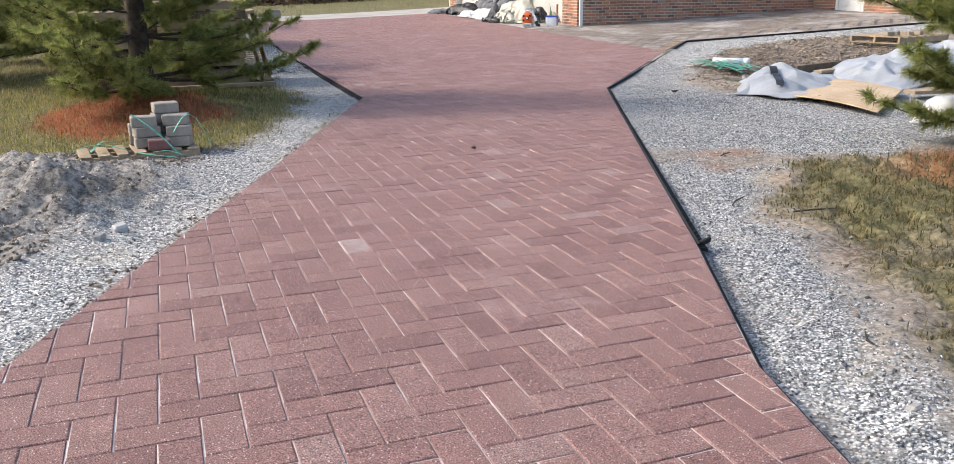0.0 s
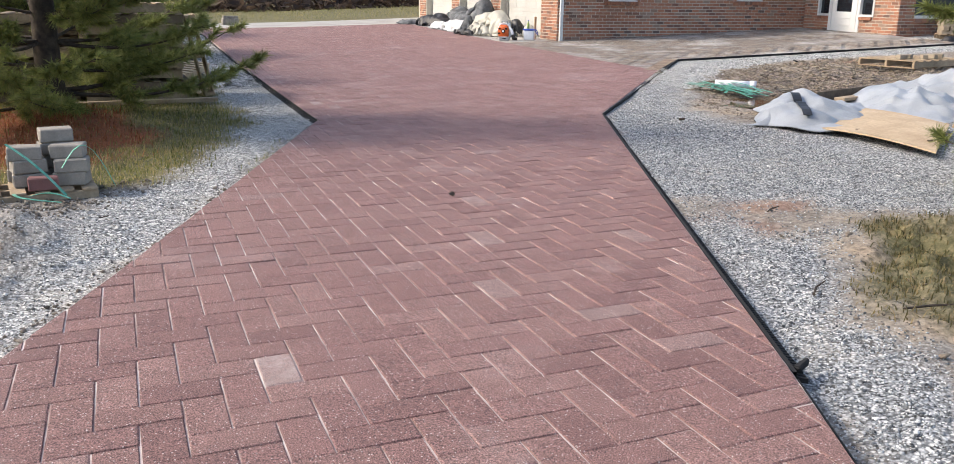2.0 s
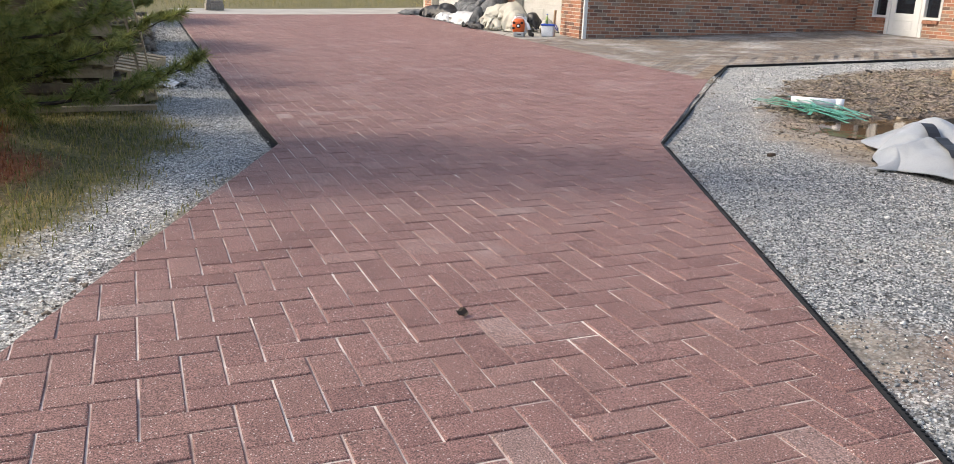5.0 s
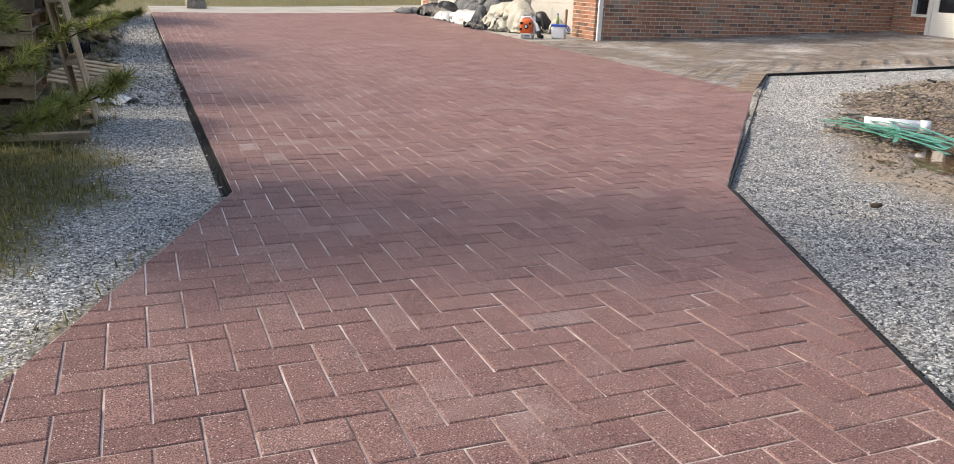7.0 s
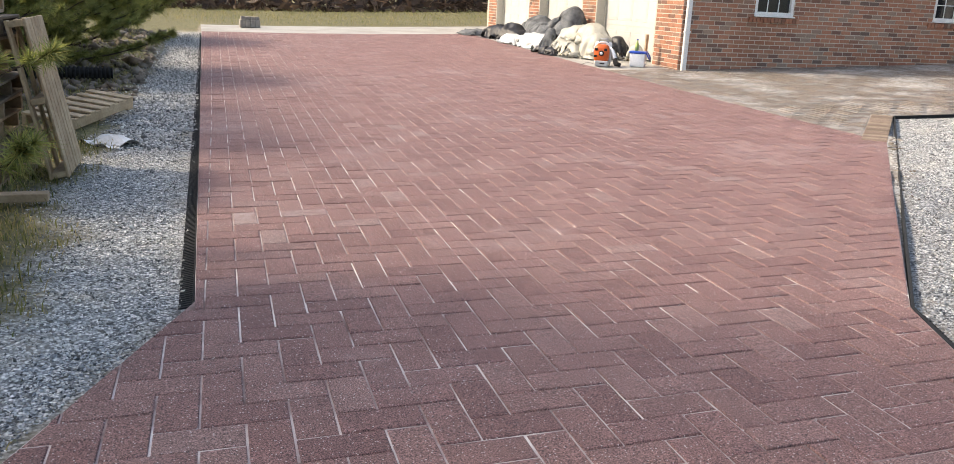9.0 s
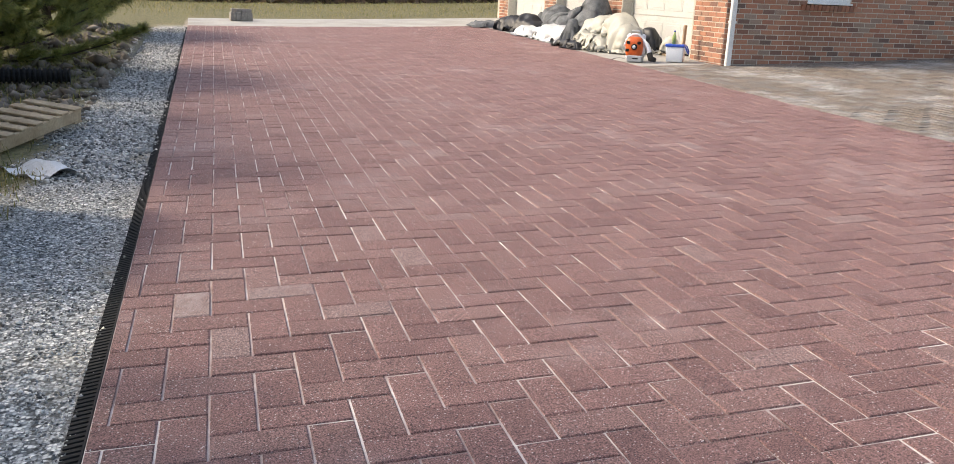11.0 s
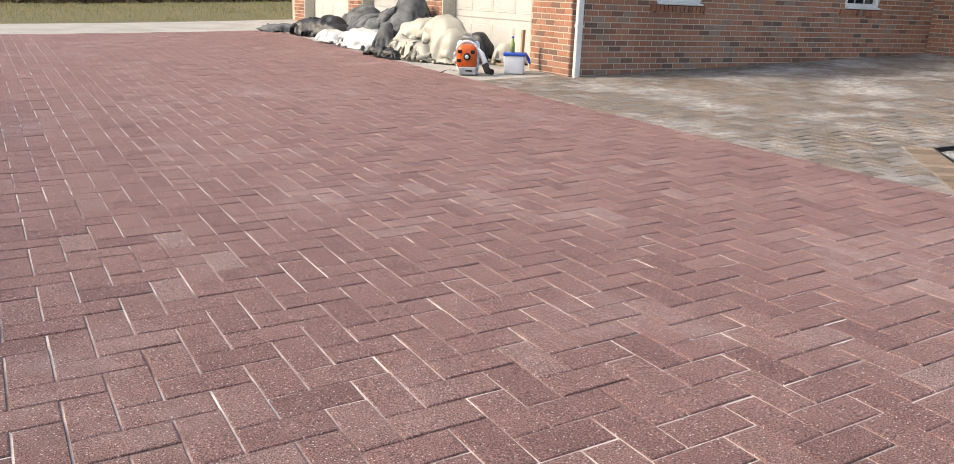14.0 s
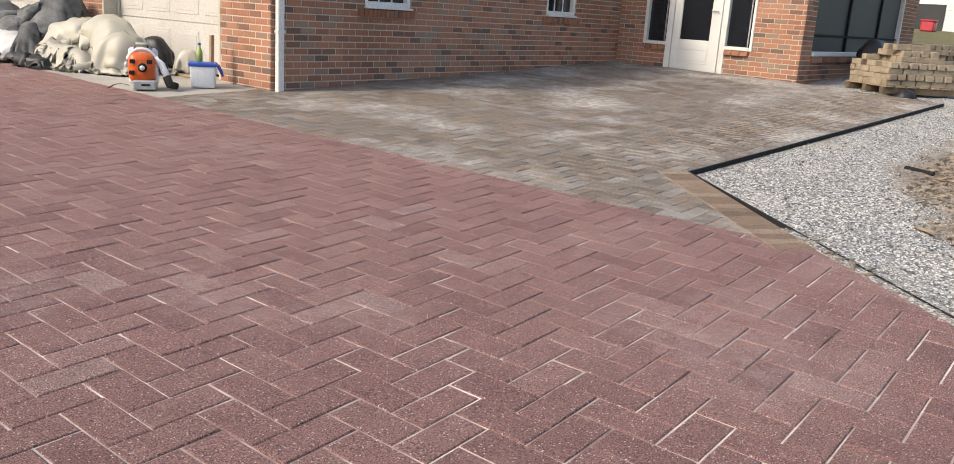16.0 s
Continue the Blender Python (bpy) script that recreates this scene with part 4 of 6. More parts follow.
# ---- loose stone, grass ----
def scatter_mesh(name, verts, faces_per, nv, count, material, parent=None):
    """One mesh of count pieces; verts (count, nv, 3), the same faces for each."""
    f = np.asarray(faces_per)
    idx = (f[None] + (np.arange(count) * nv)[:, None, None]).reshape(-1, f.shape[1])
    me = bpy.data.meshes.new(name)
    me.vertices.add(count * nv)
    me.vertices.foreach_set("co", verts.reshape(-1).astype(np.float32))
    me.loops.add(idx.size)
    me.loops.foreach_set("vertex_index", idx.ravel())
    me.polygons.add(len(idx))
    me.polygons.foreach_set("loop_start", np.arange(0, idx.size, f.shape[1]))
    me.update(calc_edges=True)
    me.materials.append(material)
    ob = new(name, me)
    ob.parent = parent
    return ob


def on_paving(px, py):
    return np.maximum(np.maximum(edge_distance(px, py, DRIVE), edge_distance(px, py, PATIO)), edge_distance(px, py, APRON))


def stones(name, label, x0, x1, y0, y1, count, size, share, seed, kind_mat="stone", long=1.0):
    r = np.random.RandomState(seed)
    px, py = r.uniform(x0, x1, count), r.uniform(y0, y1, count)
    h, gravel, turf, straw, mud = ground_parts(px, py)
    keep = (on_paving(px, py) < np.where((px > 1.9) & (py < 10.4) & (px > 2.4 - 0.05 * py), -0.058, -0.022)) & (r.rand(count) > 0.8 * spoil_share(px, py) * (size < 0.01)) & (r.rand(count) < (gravel if share == "gravel" else (1 - gravel) * (1 - 0.8 * turf)))
    px, py, h = px[keep], py[keep], h[keep]
    n = len(px)
    octa = np.array([(1, 0, 0), (-1, 0, 0), (0, 1, 0), (0, -1, 0), (0, 0, 1), (0, 0, -1), ], float)
    v = octa[None] * r.uniform(0.55, 1.2, (n, 6, 1)) + r.uniform(-0.25, 0.25, (n, 6, 3))
    s = size * np.exp(r.normal(0, 0.35, (n, 1, 1)))
    v = v * s * np.array([long, 1, 0.75 / long ** 0.5])
    a = r.uniform(0, 6.28, n)
    c, d = np.cos(a)[:, None], np.sin(a)[:, None]
    tilt = r.uniform(-0.8, 0.8, n)[:, None]
    x, y, z = v[..., 0], v[..., 1], v[..., 2]
    y, z = y * np.cos(tilt) - z * np.sin(tilt), y * np.sin(tilt) + z * np.cos(tilt)
    v = np.stack([x * c - y * d + px[:, None], x * d + y * c + py[:, None], z + h[:, None] + s[:, 0] * 0.3], -1)
    faces = [(0, 2, 4), (2, 1, 4), (1, 3, 4), (3, 0, 4), (2, 0, 5), (1, 2, 5), (3, 1, 5), (0, 3, 5)]
    tagged(scatter_mesh(name, v, faces, 6, n, M[kind_mat]), label, "gravel", kind="stuff")


stones("gravel", "loose grey crushed limestone beside the driveway", 1.9, 6.4, 1.4, 10.8, 215000, 0.0050, "gravel", 1)
stones("gravel", "loose grey crushed limestone beside the patio", 6.0, 17.2, 8.0, 15.7, 140000, 0.0056, "gravel", 2, "pale_stone")
stones("gravel", "loose pale crushed limestone along the driveway", -1.8, 2.48, 2.4, 15.0, 175000, 0.0049, "gravel", 3, "pale_stone")
stones("gravel", "grey crushed limestone strip under the pines", 1.5, 2.48, 15.0, 28.0, 22000, 0.010, "gravel", 4, "pale_stone")
stones("pebbles", "small stones and clods on bare soil", -3.0, 1.2, 3.0, 8.6, 26000, 0.011, "soil", 5, "clod")
stones("clods", "lumps of grey-brown soil on bare ground", 2.4, 6.2, 1.4, 5.6, 500, 0.013, "soil", 10, "clod")
stones("pebbles", "small stones and clods on bare soil", 2.3, 7.5, 1.4, 5.9, 12000, 0.0042, "soil", 6, "clod")
stones("clods", "lumps of wet soil on churned mud", 7.8, 13.0, 10.9, 14.3, 3600, 0.014, "soil", 9, "clod")
stones("rubble", "pale rubble and broken stone under pines", 0.1, 1.75, 17.2, 27.0, 5200, 0.05, "soil", 8, "clod")
stones("debris", "pale chips and crumbs of wood and brick on mud", 7.9, 13.4, 10.8, 14.3, 5200, 0.013, "soil", 17, "tan_block", 3.2)
stones("pebbles", "stones and clods on churned mud", 7.0, 13.5, 8.5, 14.5, 20000, 0.008, "soil", 7, "clod")


def blades(name, label, category, x0, x1, y0, y1, count, height, lean, kind_of, material, seed):
    """Grass or fallen needles as thin blades."""
    r = np.random.RandomState(seed)
    px, py = r.uniform(x0, x1, count), r.uniform(y0, y1, count)
    h, gravel, turf, straw, mud = ground_parts(px, py)
    want = {"turf": turf * (1 - 0.8 * straw), "straw": straw}[kind_of]
    keep = (r.rand(count) < want) & (on_paving(px, py) < -0.05)
    px, py, h = px[keep], py[keep], h[keep]
    n = len(px)
    a, l = r.uniform(0, 6.28, n), height * np.exp(r.normal(0, 0.4, n))
    out = lean * r.uniform(0.3, 1.3, n) * l
    w = 0.0022 + 0.0012 * r.rand(n)
    dx, dy = np.cos(a), np.sin(a)
    b = r.uniform(-0.6, 0.6, n)
    ex, ey = np.cos(a + b), np.sin(a + b)
    p0 = np.stack([px - dy * w, py + dx * w, h - 0.004], -1)
    p1 = np.stack([px + dy * w, py - dx * w, h - 0.004], -1)
    zz = np.sqrt(np.maximum(l ** 2 - out ** 2, (0.12 * l) ** 2))
    m0 = np.stack([px + dx * out * 0.4 - dy * w, py + dy * out * 0.4 + dx * w, h + zz * 0.6], -1)
    m1 = np.stack([px + dx * out * 0.4 + dy * w, py + dy * out * 0.4 - dx * w, h + zz * 0.6], -1)
    tip = np.stack([px + dx * out * 0.4 + ex * out * 0.6, py + dy * out * 0.4 + ey * out * 0.6, h + zz * 0.9], -1)
    v = np.stack([p0, p1, m1, m0, tip], 1)
    tagged(scatter_mesh(name, v, [(0, 1, 2), (0, 2, 3), (3, 2, 4)], 5, n, material), label, category, kind="stuff")


blades("grass", "thin green and straw-coloured grass", "grass", -6, 1.95, 8.3, 15.5, 95000, 0.045, 0.8, "turf", M["grass"], 11)
blades("grass", "flattened yellow-green grass on mud", "grass", 2.6, 9.0, 1.2, 6.4, 110000, 0.034, 1.0, "turf", M["matted_grass"], 12)
blades("grass", "thin grass tufts under pines", "grass", -6, 1.6, 15.5, 27, 20000, 0.08, 0.7, "turf", M["grass"], 16)
blades("pine_straw", "red-brown fallen pine needles", "pine straw", -3.2, 1.4, 8.4, 12.8, 26000, 0.06, 0.98, "straw", M["straw"], 13)
blades("pine_straw", "red-brown fallen pine needles", "pine straw", 5.4, 8.4, 3.2, 6.0, 7000, 0.06, 0.98, "straw", M["straw"], 14)
blades("grass", "short lawn grass beyond the driveway", "grass", -14, 22, 31.5, 46, 30000, 0.10, 0.8, "turf", M["grass"], 15)


# ---- trees ----
def pine(base, height, radius, low, whorls, seed, lean=0.0, tufts=10, trunk=0.09, needle=0.11, label=""):
    """A pine: tapered trunk, whorled drooping limbs with twigs, and needle tufts along them."""
    r = random.Random(seed)
    nr = np.random.RandomState(seed)
    bx, by, bz = base
    t = thing("pine_tree", label, "tree", (bx, by, bz), 0, "pines by the driveway")
    bm = bmesh.new()
    pts = [(lean * k * 0.1 + r.uniform(-0.02, 0.02), r.uniform(-0.02, 0.02), height * k / 10 - 0.06) for k in range(11)]
    tube(bm, pts, [trunk * (1.35 if k == 0 else 1 - 0.085 * k) for k in range(11)], 10)
    stem = part("trunk", bm, M["bark"], t, "dark rough bark", True)
    heads, ways = [], []
    for wv in range(whorls):
        f = wv / max(1, whorls - 1)
        z = low + (height * 0.97 - low) * f
        reach = radius * (1 - f) ** 0.75 * (0.72 + 0.4 * r.random()) + 0.08
        for k in range(r.randint(7, 9)):
            a = r.uniform(0, 6.28)
            l = reach * r.uniform(0.7, 1.1)
            up = r.uniform(-0.12, 0.25) + 0.35 * f
            p, limbs = [], bmesh.new()
            for q in range(7):
                s = q / 6
                p.append(Vector((math.cos(a + 0.15 * math.sin(3 * s + k)) * l * s, math.sin(a + 0.15 * math.sin(3 * s + k)) * l * s, z + l * (up * s - 0.22 * s * (1 - s) + 0.12 * s * s))))
            tube(limbs, p, [max(0.004, 0.018 * (1 - s / 6.5) * (0.5 + l / radius)) for s in range(7)], 5, False)
            for q in range(int(8 + 17 * l / radius)):
                s = r.uniform(0.22, 1.0)
                i = min(5, int(s * 6))
                o = p[i].lerp(p[i + 1], s * 6 - i)
                d = (p[i + 1] - p[i]).normalized()
                side = d.cross(Vector((0, 0, 1))).normalized() * r.choice((-1, 1))
                tw = (d * r.uniform(0.4, 1.0) + side * r.uniform(0.2, 0.9) + Vector((0, 0, r.uniform(-0.15, 0.45)))).normalized()
                tl = r.uniform(0.12, 0.42) * (1.15 - 0.5 * s) * (0.5 + 0.5 * l / radius)
                e = o + tw * tl
                tube(limbs, [o, o.lerp(e, 0.5) + Vector((0, 0, -0.01)), e], [0.005, 0.004, 0.002], 3, False)
                for c in range(max(3, int(1.5 * tufts * tl / 0.3))):
                    g = r.uniform(0.25, 1.05)
                    heads.append(o.lerp(e, g))
                    ways.append(tw)
            part("limb", limbs, M["bark"], stem)
    heads, ways = np.array(heads), np.array(ways)
    n, per = len(heads), 18
    hd = np.repeat(heads, per, 0)
    w = np.repeat(ways, per, 0) * 0.75 + nr.normal(0, 0.55, (n * per, 3))
    w /= np.linalg.norm(w, axis=1, keepdims=True)
    side = np.cross(w, nr.normal(0, 1, (n * per, 3)))
    side /= np.linalg.norm(side, axis=1, keepdims=True)
    ln = needle * nr.uniform(0.7, 1.25, (n * per, 1))
    wd = 0.0038
    v = np.stack([hd - side * wd, hd + side * wd, hd + w * ln + np.array([0, 0, -0.012])], 1)
    crown = scatter_mesh("crown", v, [(0, 1, 2)], 3, n * per, M["needles"], t)
    crown["label"] = "feathery green needles"
    return t


pine((-0.2, 11.75, rz(-0.2, 11.75)), 6.0, 1.9, 0.34, 22, 3, label="green pine with low branches over red pine straw", tufts=10, trunk=0.145)
pine((-3.6, 16.2, 0.0), 4.0, 1.9, 0.5, 15, 4, label="green pine with low branches", tufts=9)
pine((-1.0, 16.9, 0.05), 3.6, 1.9, 0.7, 15, 5, label="dense dark green pine behind stacked pallets", tufts=8)
pine((-1.9, 18.8, 0.05), 4.2, 2.0, 0.25, 15, 9, label="dense dark green pine behind others", tufts=8)
pine((-0.25, 20.8, 0.1), 3.0, 2.5, 0.18, 18, 6, label="dense dark green pine beside the stone strip", tufts=15, needle=0.12)
pine((0.1, 26.5, 0.25), 2.6, 2.1, 0.45, 13, 7, label="dense dark green pine beside the stone strip", tufts=13, needle=0.13)
pine((7.45, 5.15, rz(7.45, 5.15)), 4.4, 1.9, 0.2, 21, 8, label="green pine over red needles and mud", tufts=12)


def far_wood():
    """The edge of a wood beyond the lawn: many bare stems, and brush at its foot."""
    r = random.Random(21)
    bm = bmesh.new()
    for k in range(520):
        x, y = r.uniform(-70, 75), 46 + r.uniform(0, 16)
        z = float(ground_parts(np.array([x]), np.array([y]))[0][0]) - 0.2
        h, w = r.uniform(6, 14), r.uniform(0.06, 0.22)
        tube(bm, [(x, y, z), (x + r.uniform(-0.3, 0.3), y, z + h * 0.5), (x + r.uniform(-0.8, 0.8), y, z + h)], [w, w * 0.7, w * 0.25], 5, False)
        for q in range(4):
            s = r.uniform(0.2, 0.9)
            tube(bm, [(x, y, z + h * s), (x + r.uniform(-1.5, 1.5), y + r.uniform(-1, 1), z + h * s + r.uniform(0.5, 2))], [w * 0.35, 0.01], 3, False)
    wood = part("woods", bm, M["bark"], None)
    tagged(wood, "dark bare trees at the edge of a far wood", "woods", kind="stuff")
    nr = np.random.RandomState(5)
    n = 60000
    px, py = nr.uniform(-70, 75, n), 43.0 + 14 * nr.rand(n) ** 1.2
    h0 = ground_parts(px, py)[0]
    tall = 0.25 + (py - 43.0) * 0.8
    c = np.stack([px, py, h0 + nr.rand(n) * np.minimum(tall, 7)], -1)
    a = nr.normal(0, 1, (n, 3)) * np.array([0.5, 0.3, 0.45])
    b = nr.normal(0, 1, (n, 3)) * np.array([0.12, 0.12, 0.12])
    v = np.stack([c, c + a, c + a * 0.5 + b], 1)
    tagged(scatter_mesh("brush", v, [(0, 1, 2)], 3, n, M["brush"]), "brown tangled brush along the far wood", "brush", kind="stuff")


far_wood()


# ---- heaps of sheeting ----
SURFACE = {}


def bulk_height(bulk, x, y):
    """Height of what lies under a sheet: rounded bundles (x, y, half length, half width, height, turn)."""
    h = np.zeros_like(x)
    for bx, by, ra, rb, bh, turn in bulk:
        c, s = math.cos(radians(turn)), math.sin(radians(turn))
        u, v = ((x - bx) * c + (y - by) * s) / ra, (-(x - bx) * s + (y - by) * c) / rb
        h = np.maximum(h, bh * np.clip(1 - np.abs(u) ** 3 - np.abs(v) ** 3, 0, 1) ** 0.42)
    return h


def facets(x, y, cell, seed):
    """Crumpling: flat facets that meet in sharp creases, about -1 to 1."""
    r = np.random.RandomState(int(seed * 10) + 5)
    table = r.uniform(-1, 1, (97, 97))
    u = (x * 0.83 + y * 0.55) / cell + 0.5 * wave(x, y, 7, seed + 3) + 48
    v = (y * 0.83 - x * 0.55) / cell + 0.5 * wave(x, y, 7, seed + 4) + 48
    i, j = np.floor(u).astype(int), np.floor(v).astype(int)
    f, g = u - i, v - j
    h00, h10, h01, h11 = [table[(i + a) % 97, (j + b) % 97] for a, b in ((0, 0), (1, 0), (0, 1), (1, 1))]
    return np.where(f > g, h00 + (h10 - h00) * f + (h11 - h10) * g, h00 + (h01 - h00) * g + (h11 - h01) * f)


def drape(name, label, category, at, turn, size, bulk, material, seed, slack=0.72, n=52, rounds=110, thick=0.008, stiff=0.05, crease=0.028, cell=0.17, group=""):
    """A sheet that is let fall, gathered, over bundles, and settles into folds."""
    r = np.random.RandomState(int(seed * 10))
    u = np.linspace(-0.5, 0.5, n)
    gx, gy = np.meshgrid(u, u)
    rest = np.stack([gx * size[0], gy * size[1], np.zeros_like(gx)], -1) / slack
    p = np.stack([gx * size[0] + 0.05 * wave(gx * 9, gy * 9, 1.5, seed), gy * size[1] + 0.05 * wave(gx * 9, gy * 9, 1.5, seed + 1), np.zeros_like(gx)], -1)
    p[..., 2] = bulk_height(bulk, p[..., 0], p[..., 1]) + 0.09 + 0.09 * wave(gx * 10, gy * 10, 1.6, seed + 2) + 0.01 * r.normal(0, 1, gx.shape)
    tc, ts = math.cos(radians(turn)), math.sin(radians(turn))

    def floor(q):
        x, y = q[..., 0], q[..., 1]
        return bulk_height(bulk, x, y) + rise(at[0] + x * tc - y * ts, at[1] + x * ts + y * tc) - rz(at[0], at[1])

    old = p.copy()
    pairs = []
    for dj, di, k in ((0, 1, 1.0), (1, 0, 1.0), (1, 1, 0.6), (1, -1, 0.6), (0, 3, stiff), (3, 0, stiff)):
        ja, ia = slice(0, n - dj), slice(max(0, -di), n - max(0, di))
        jb, ib = slice(dj, n), slice(max(0, di), n + min(0, di))
        pairs.append(((ja, ia), (jb, ib), np.linalg.norm(rest[jb, ib] - rest[ja, ia], axis=-1), k))
    for it in range(rounds):
        v = (p - old) * 0.9
        old = p.copy()
        p = p + v
        p[..., 2] -= 0.0016
        for sub in range(4):
            for sa, sb, length, k in pairs:
                d = p[sb] - p[sa]
                l = np.linalg.norm(d, axis=-1) + 1e-9
                move = d * (0.25 * k * (l - length) / l)[..., None]
                p[sa] += move
                p[sb] -= move
        low = floor(p) + thick
        hit = p[..., 2] < low
        p[..., 2] = np.where(hit, low, p[..., 2])
        for ax in (0, 1):
            p[..., ax] = np.where(hit, old[..., ax] + 0.35 * (p[..., ax] - old[..., ax]), p[..., ax])
    far = facets(rest[..., 0], rest[..., 1], cell, seed) + 0.35 * facets(rest[..., 0], rest[..., 1], cell * 0.42, seed + 1)
    nrm = np.cross(np.gradient(p, axis=1), np.gradient(p, axis=0))
    nrm /= np.linalg.norm(nrm, axis=-1, keepdims=True) + 1e-9
    p = p + nrm * (crease * far)[..., None]
    p[..., 2] = np.maximum(p[..., 2], floor(p) + thick)
    vs = p.reshape(-1, 3)
    under = vs - np.array([0, 0, thick])
    i = np.arange(n * n).reshape(n, n)
    q = np.stack([i[:-1, :-1], i[:-1, 1:], i[1:, 1:], i[1:, :-1]], -1).reshape(-1, 4)
    wide = bulk_height([(bx, by, ra + 0.07, rb + 0.07, bh, tn) for bx, by, ra, rb, bh, tn in bulk], vs[:, 0], vs[:, 1])
    q = q[(wide[q] > 0).any(1)]
    faces = [tuple(f) for f in q.tolist()] + [tuple(f[::-1]) for f in (q + n * n).tolist()]
    ob = mesh_ob(name, np.concatenate([vs, under]).tolist(), faces, material, None, True)
    ob.matrix_world = pose(*at, 0, 0, turn)
    SURFACE[ob.name] = vs
    return tagged(ob, label, category, group)


def band_over(ob, a, b, width, material, name, label, n=16):
    """A band laid over a sheet from a to b in its own plan."""
    vs = SURFACE[ob.name]
    pts = []
    for k in range(n + 1):
        px, py = a[0] + (b[0] - a[0]) * k / n, a[1] + (b[1] - a[1]) * k / n
        near = vs[(vs[:, 0] - px) ** 2 + (vs[:, 1] - py) ** 2 < 0.05 ** 2]
        q = near[np.argmax(near[:, 2])] if len(near) else vs[np.argmin((vs[:, 0] - px) ** 2 + (vs[:, 1] - py) ** 2)]
        pts.append((px, py, float(q[2]) + 0.012))
    part(name, strap(bmesh.new(), pts, width, 0.006), material, ob, label)


def on(x, y, dz=0.0):
    return (x, y, rz(x, y) + dz)


GA = "sheeting heaped before the garage"
drape("tarpaulin", "crumpled cream tarpaulin heaped on the concrete apron", "tarp", on(9.42, 22.95), 4, (1.15, 1.9), [(0.08, 0.35, 0.3, 0.42, 0.5, 25), (0.15, -0.2, 0.26, 0.5, 0.6, -15), (0.1, -0.6, 0.3, 0.22, 0.42, 10), (-0.28, 0.1, 0.14, 0.5, 0.26, 5)], M["cream_tarp"], 3.1, 0.6, n=72, crease=0.05, cell=0.27, group=GA)
drape("tarpaulin", "low white tarpaulin roll along the driveway edge", "tarp", on(9.05, 25.0), 3, (0.75, 2.5), [(0.08, -0.4, 0.24, 0.75, 0.24, 4), (0.02, 0.85, 0.2, 0.45, 0.17, -6)], M["white_tarp"], 5.2, 0.8, group=GA)
drape("felt_sheet", "folded dark grey felt sheeting on top of tarpaulins", "felt", on(9.66, 24.9), -3, (1.05, 2.2), [(0.05, -0.3, 0.3, 0.8, 0.58, -10), (0.12, -0.72, 0.26, 0.22, 0.8, 15), (0.0, 0.6, 0.3, 0.4, 0.46, 25), (-0.2, 0.1, 0.2, 0.5, 0.4, -15)], M["felt"], 7.4, 0.66, n=64, crease=0.05, cell=0.25, group=GA)
drape("felt_sheet", "grey felt flap hanging beside the cream tarpaulin", "felt", on(9.08, 23.95), 10, (0.42, 0.5), [(0.12, 0, 0.16, 0.13, 0.44, 20)], M["felt"], 8.8, 0.7, n=28, group=GA)
drape("black_sheet", "crumpled black plastic sheeting", "tarp", on(9.15, 27.0), 8, (0.8, 1.7), [(0.05, -0.2, 0.26, 0.75, 0.27, 6), (0.15, -0.4, 0.2, 0.3, 0.36, 0)], M["black_tarp"], 9.3, 0.72, n=40, group=GA)
drape("felt_sheet", "thin grey sheet lying flat on paving", "felt", on(8.85, 28.2), 0, (0.8, 0.9), [(0, 0, 0.3, 0.35, 0.1, 0)], M["felt"], 11.3, 0.85, n=32, group=GA)
drape("felt_sheet", "dark grey felt piled behind the black sheeting", "felt", on(9.75, 26.55), 0, (0.9, 1.3), [(0.05, -0.15, 0.3, 0.55, 0.46, -6), (0.1, -0.3, 0.2, 0.25, 0.56, 20)], M["felt"], 12.3, 0.6, n=40, group=GA)
drape("black_sheet", "black sheet folded out of the cream tarpaulin", "tarp", on(9.86, 22.2), 0, (0.4, 0.5), [(-0.03, 0.05, 0.14, 0.2, 0.4, 20)], M["black_tarp"], 13.3, 0.75, n=28, group=GA)
drape("black_sheet", "black hem lying under the grey felt", "tarp", on(8.86, 23.4), 6, (0.34, 1.0), [(0.05, 0, 0.12, 0.4, 0.12, 0)], M["black_tarp"], 14.3, 0.75, n=30, group=GA)

drape("tarpaulin", "stiff cream tarpaulin corner beside the black sheet", "tarp", on(10.02, 21.85), 15, (0.32, 0.4), [(0, 0, 0.08, 0.16, 0.27, 25)], M["cream_tarp"], 15.7, 0.7, n=28, group=GA)

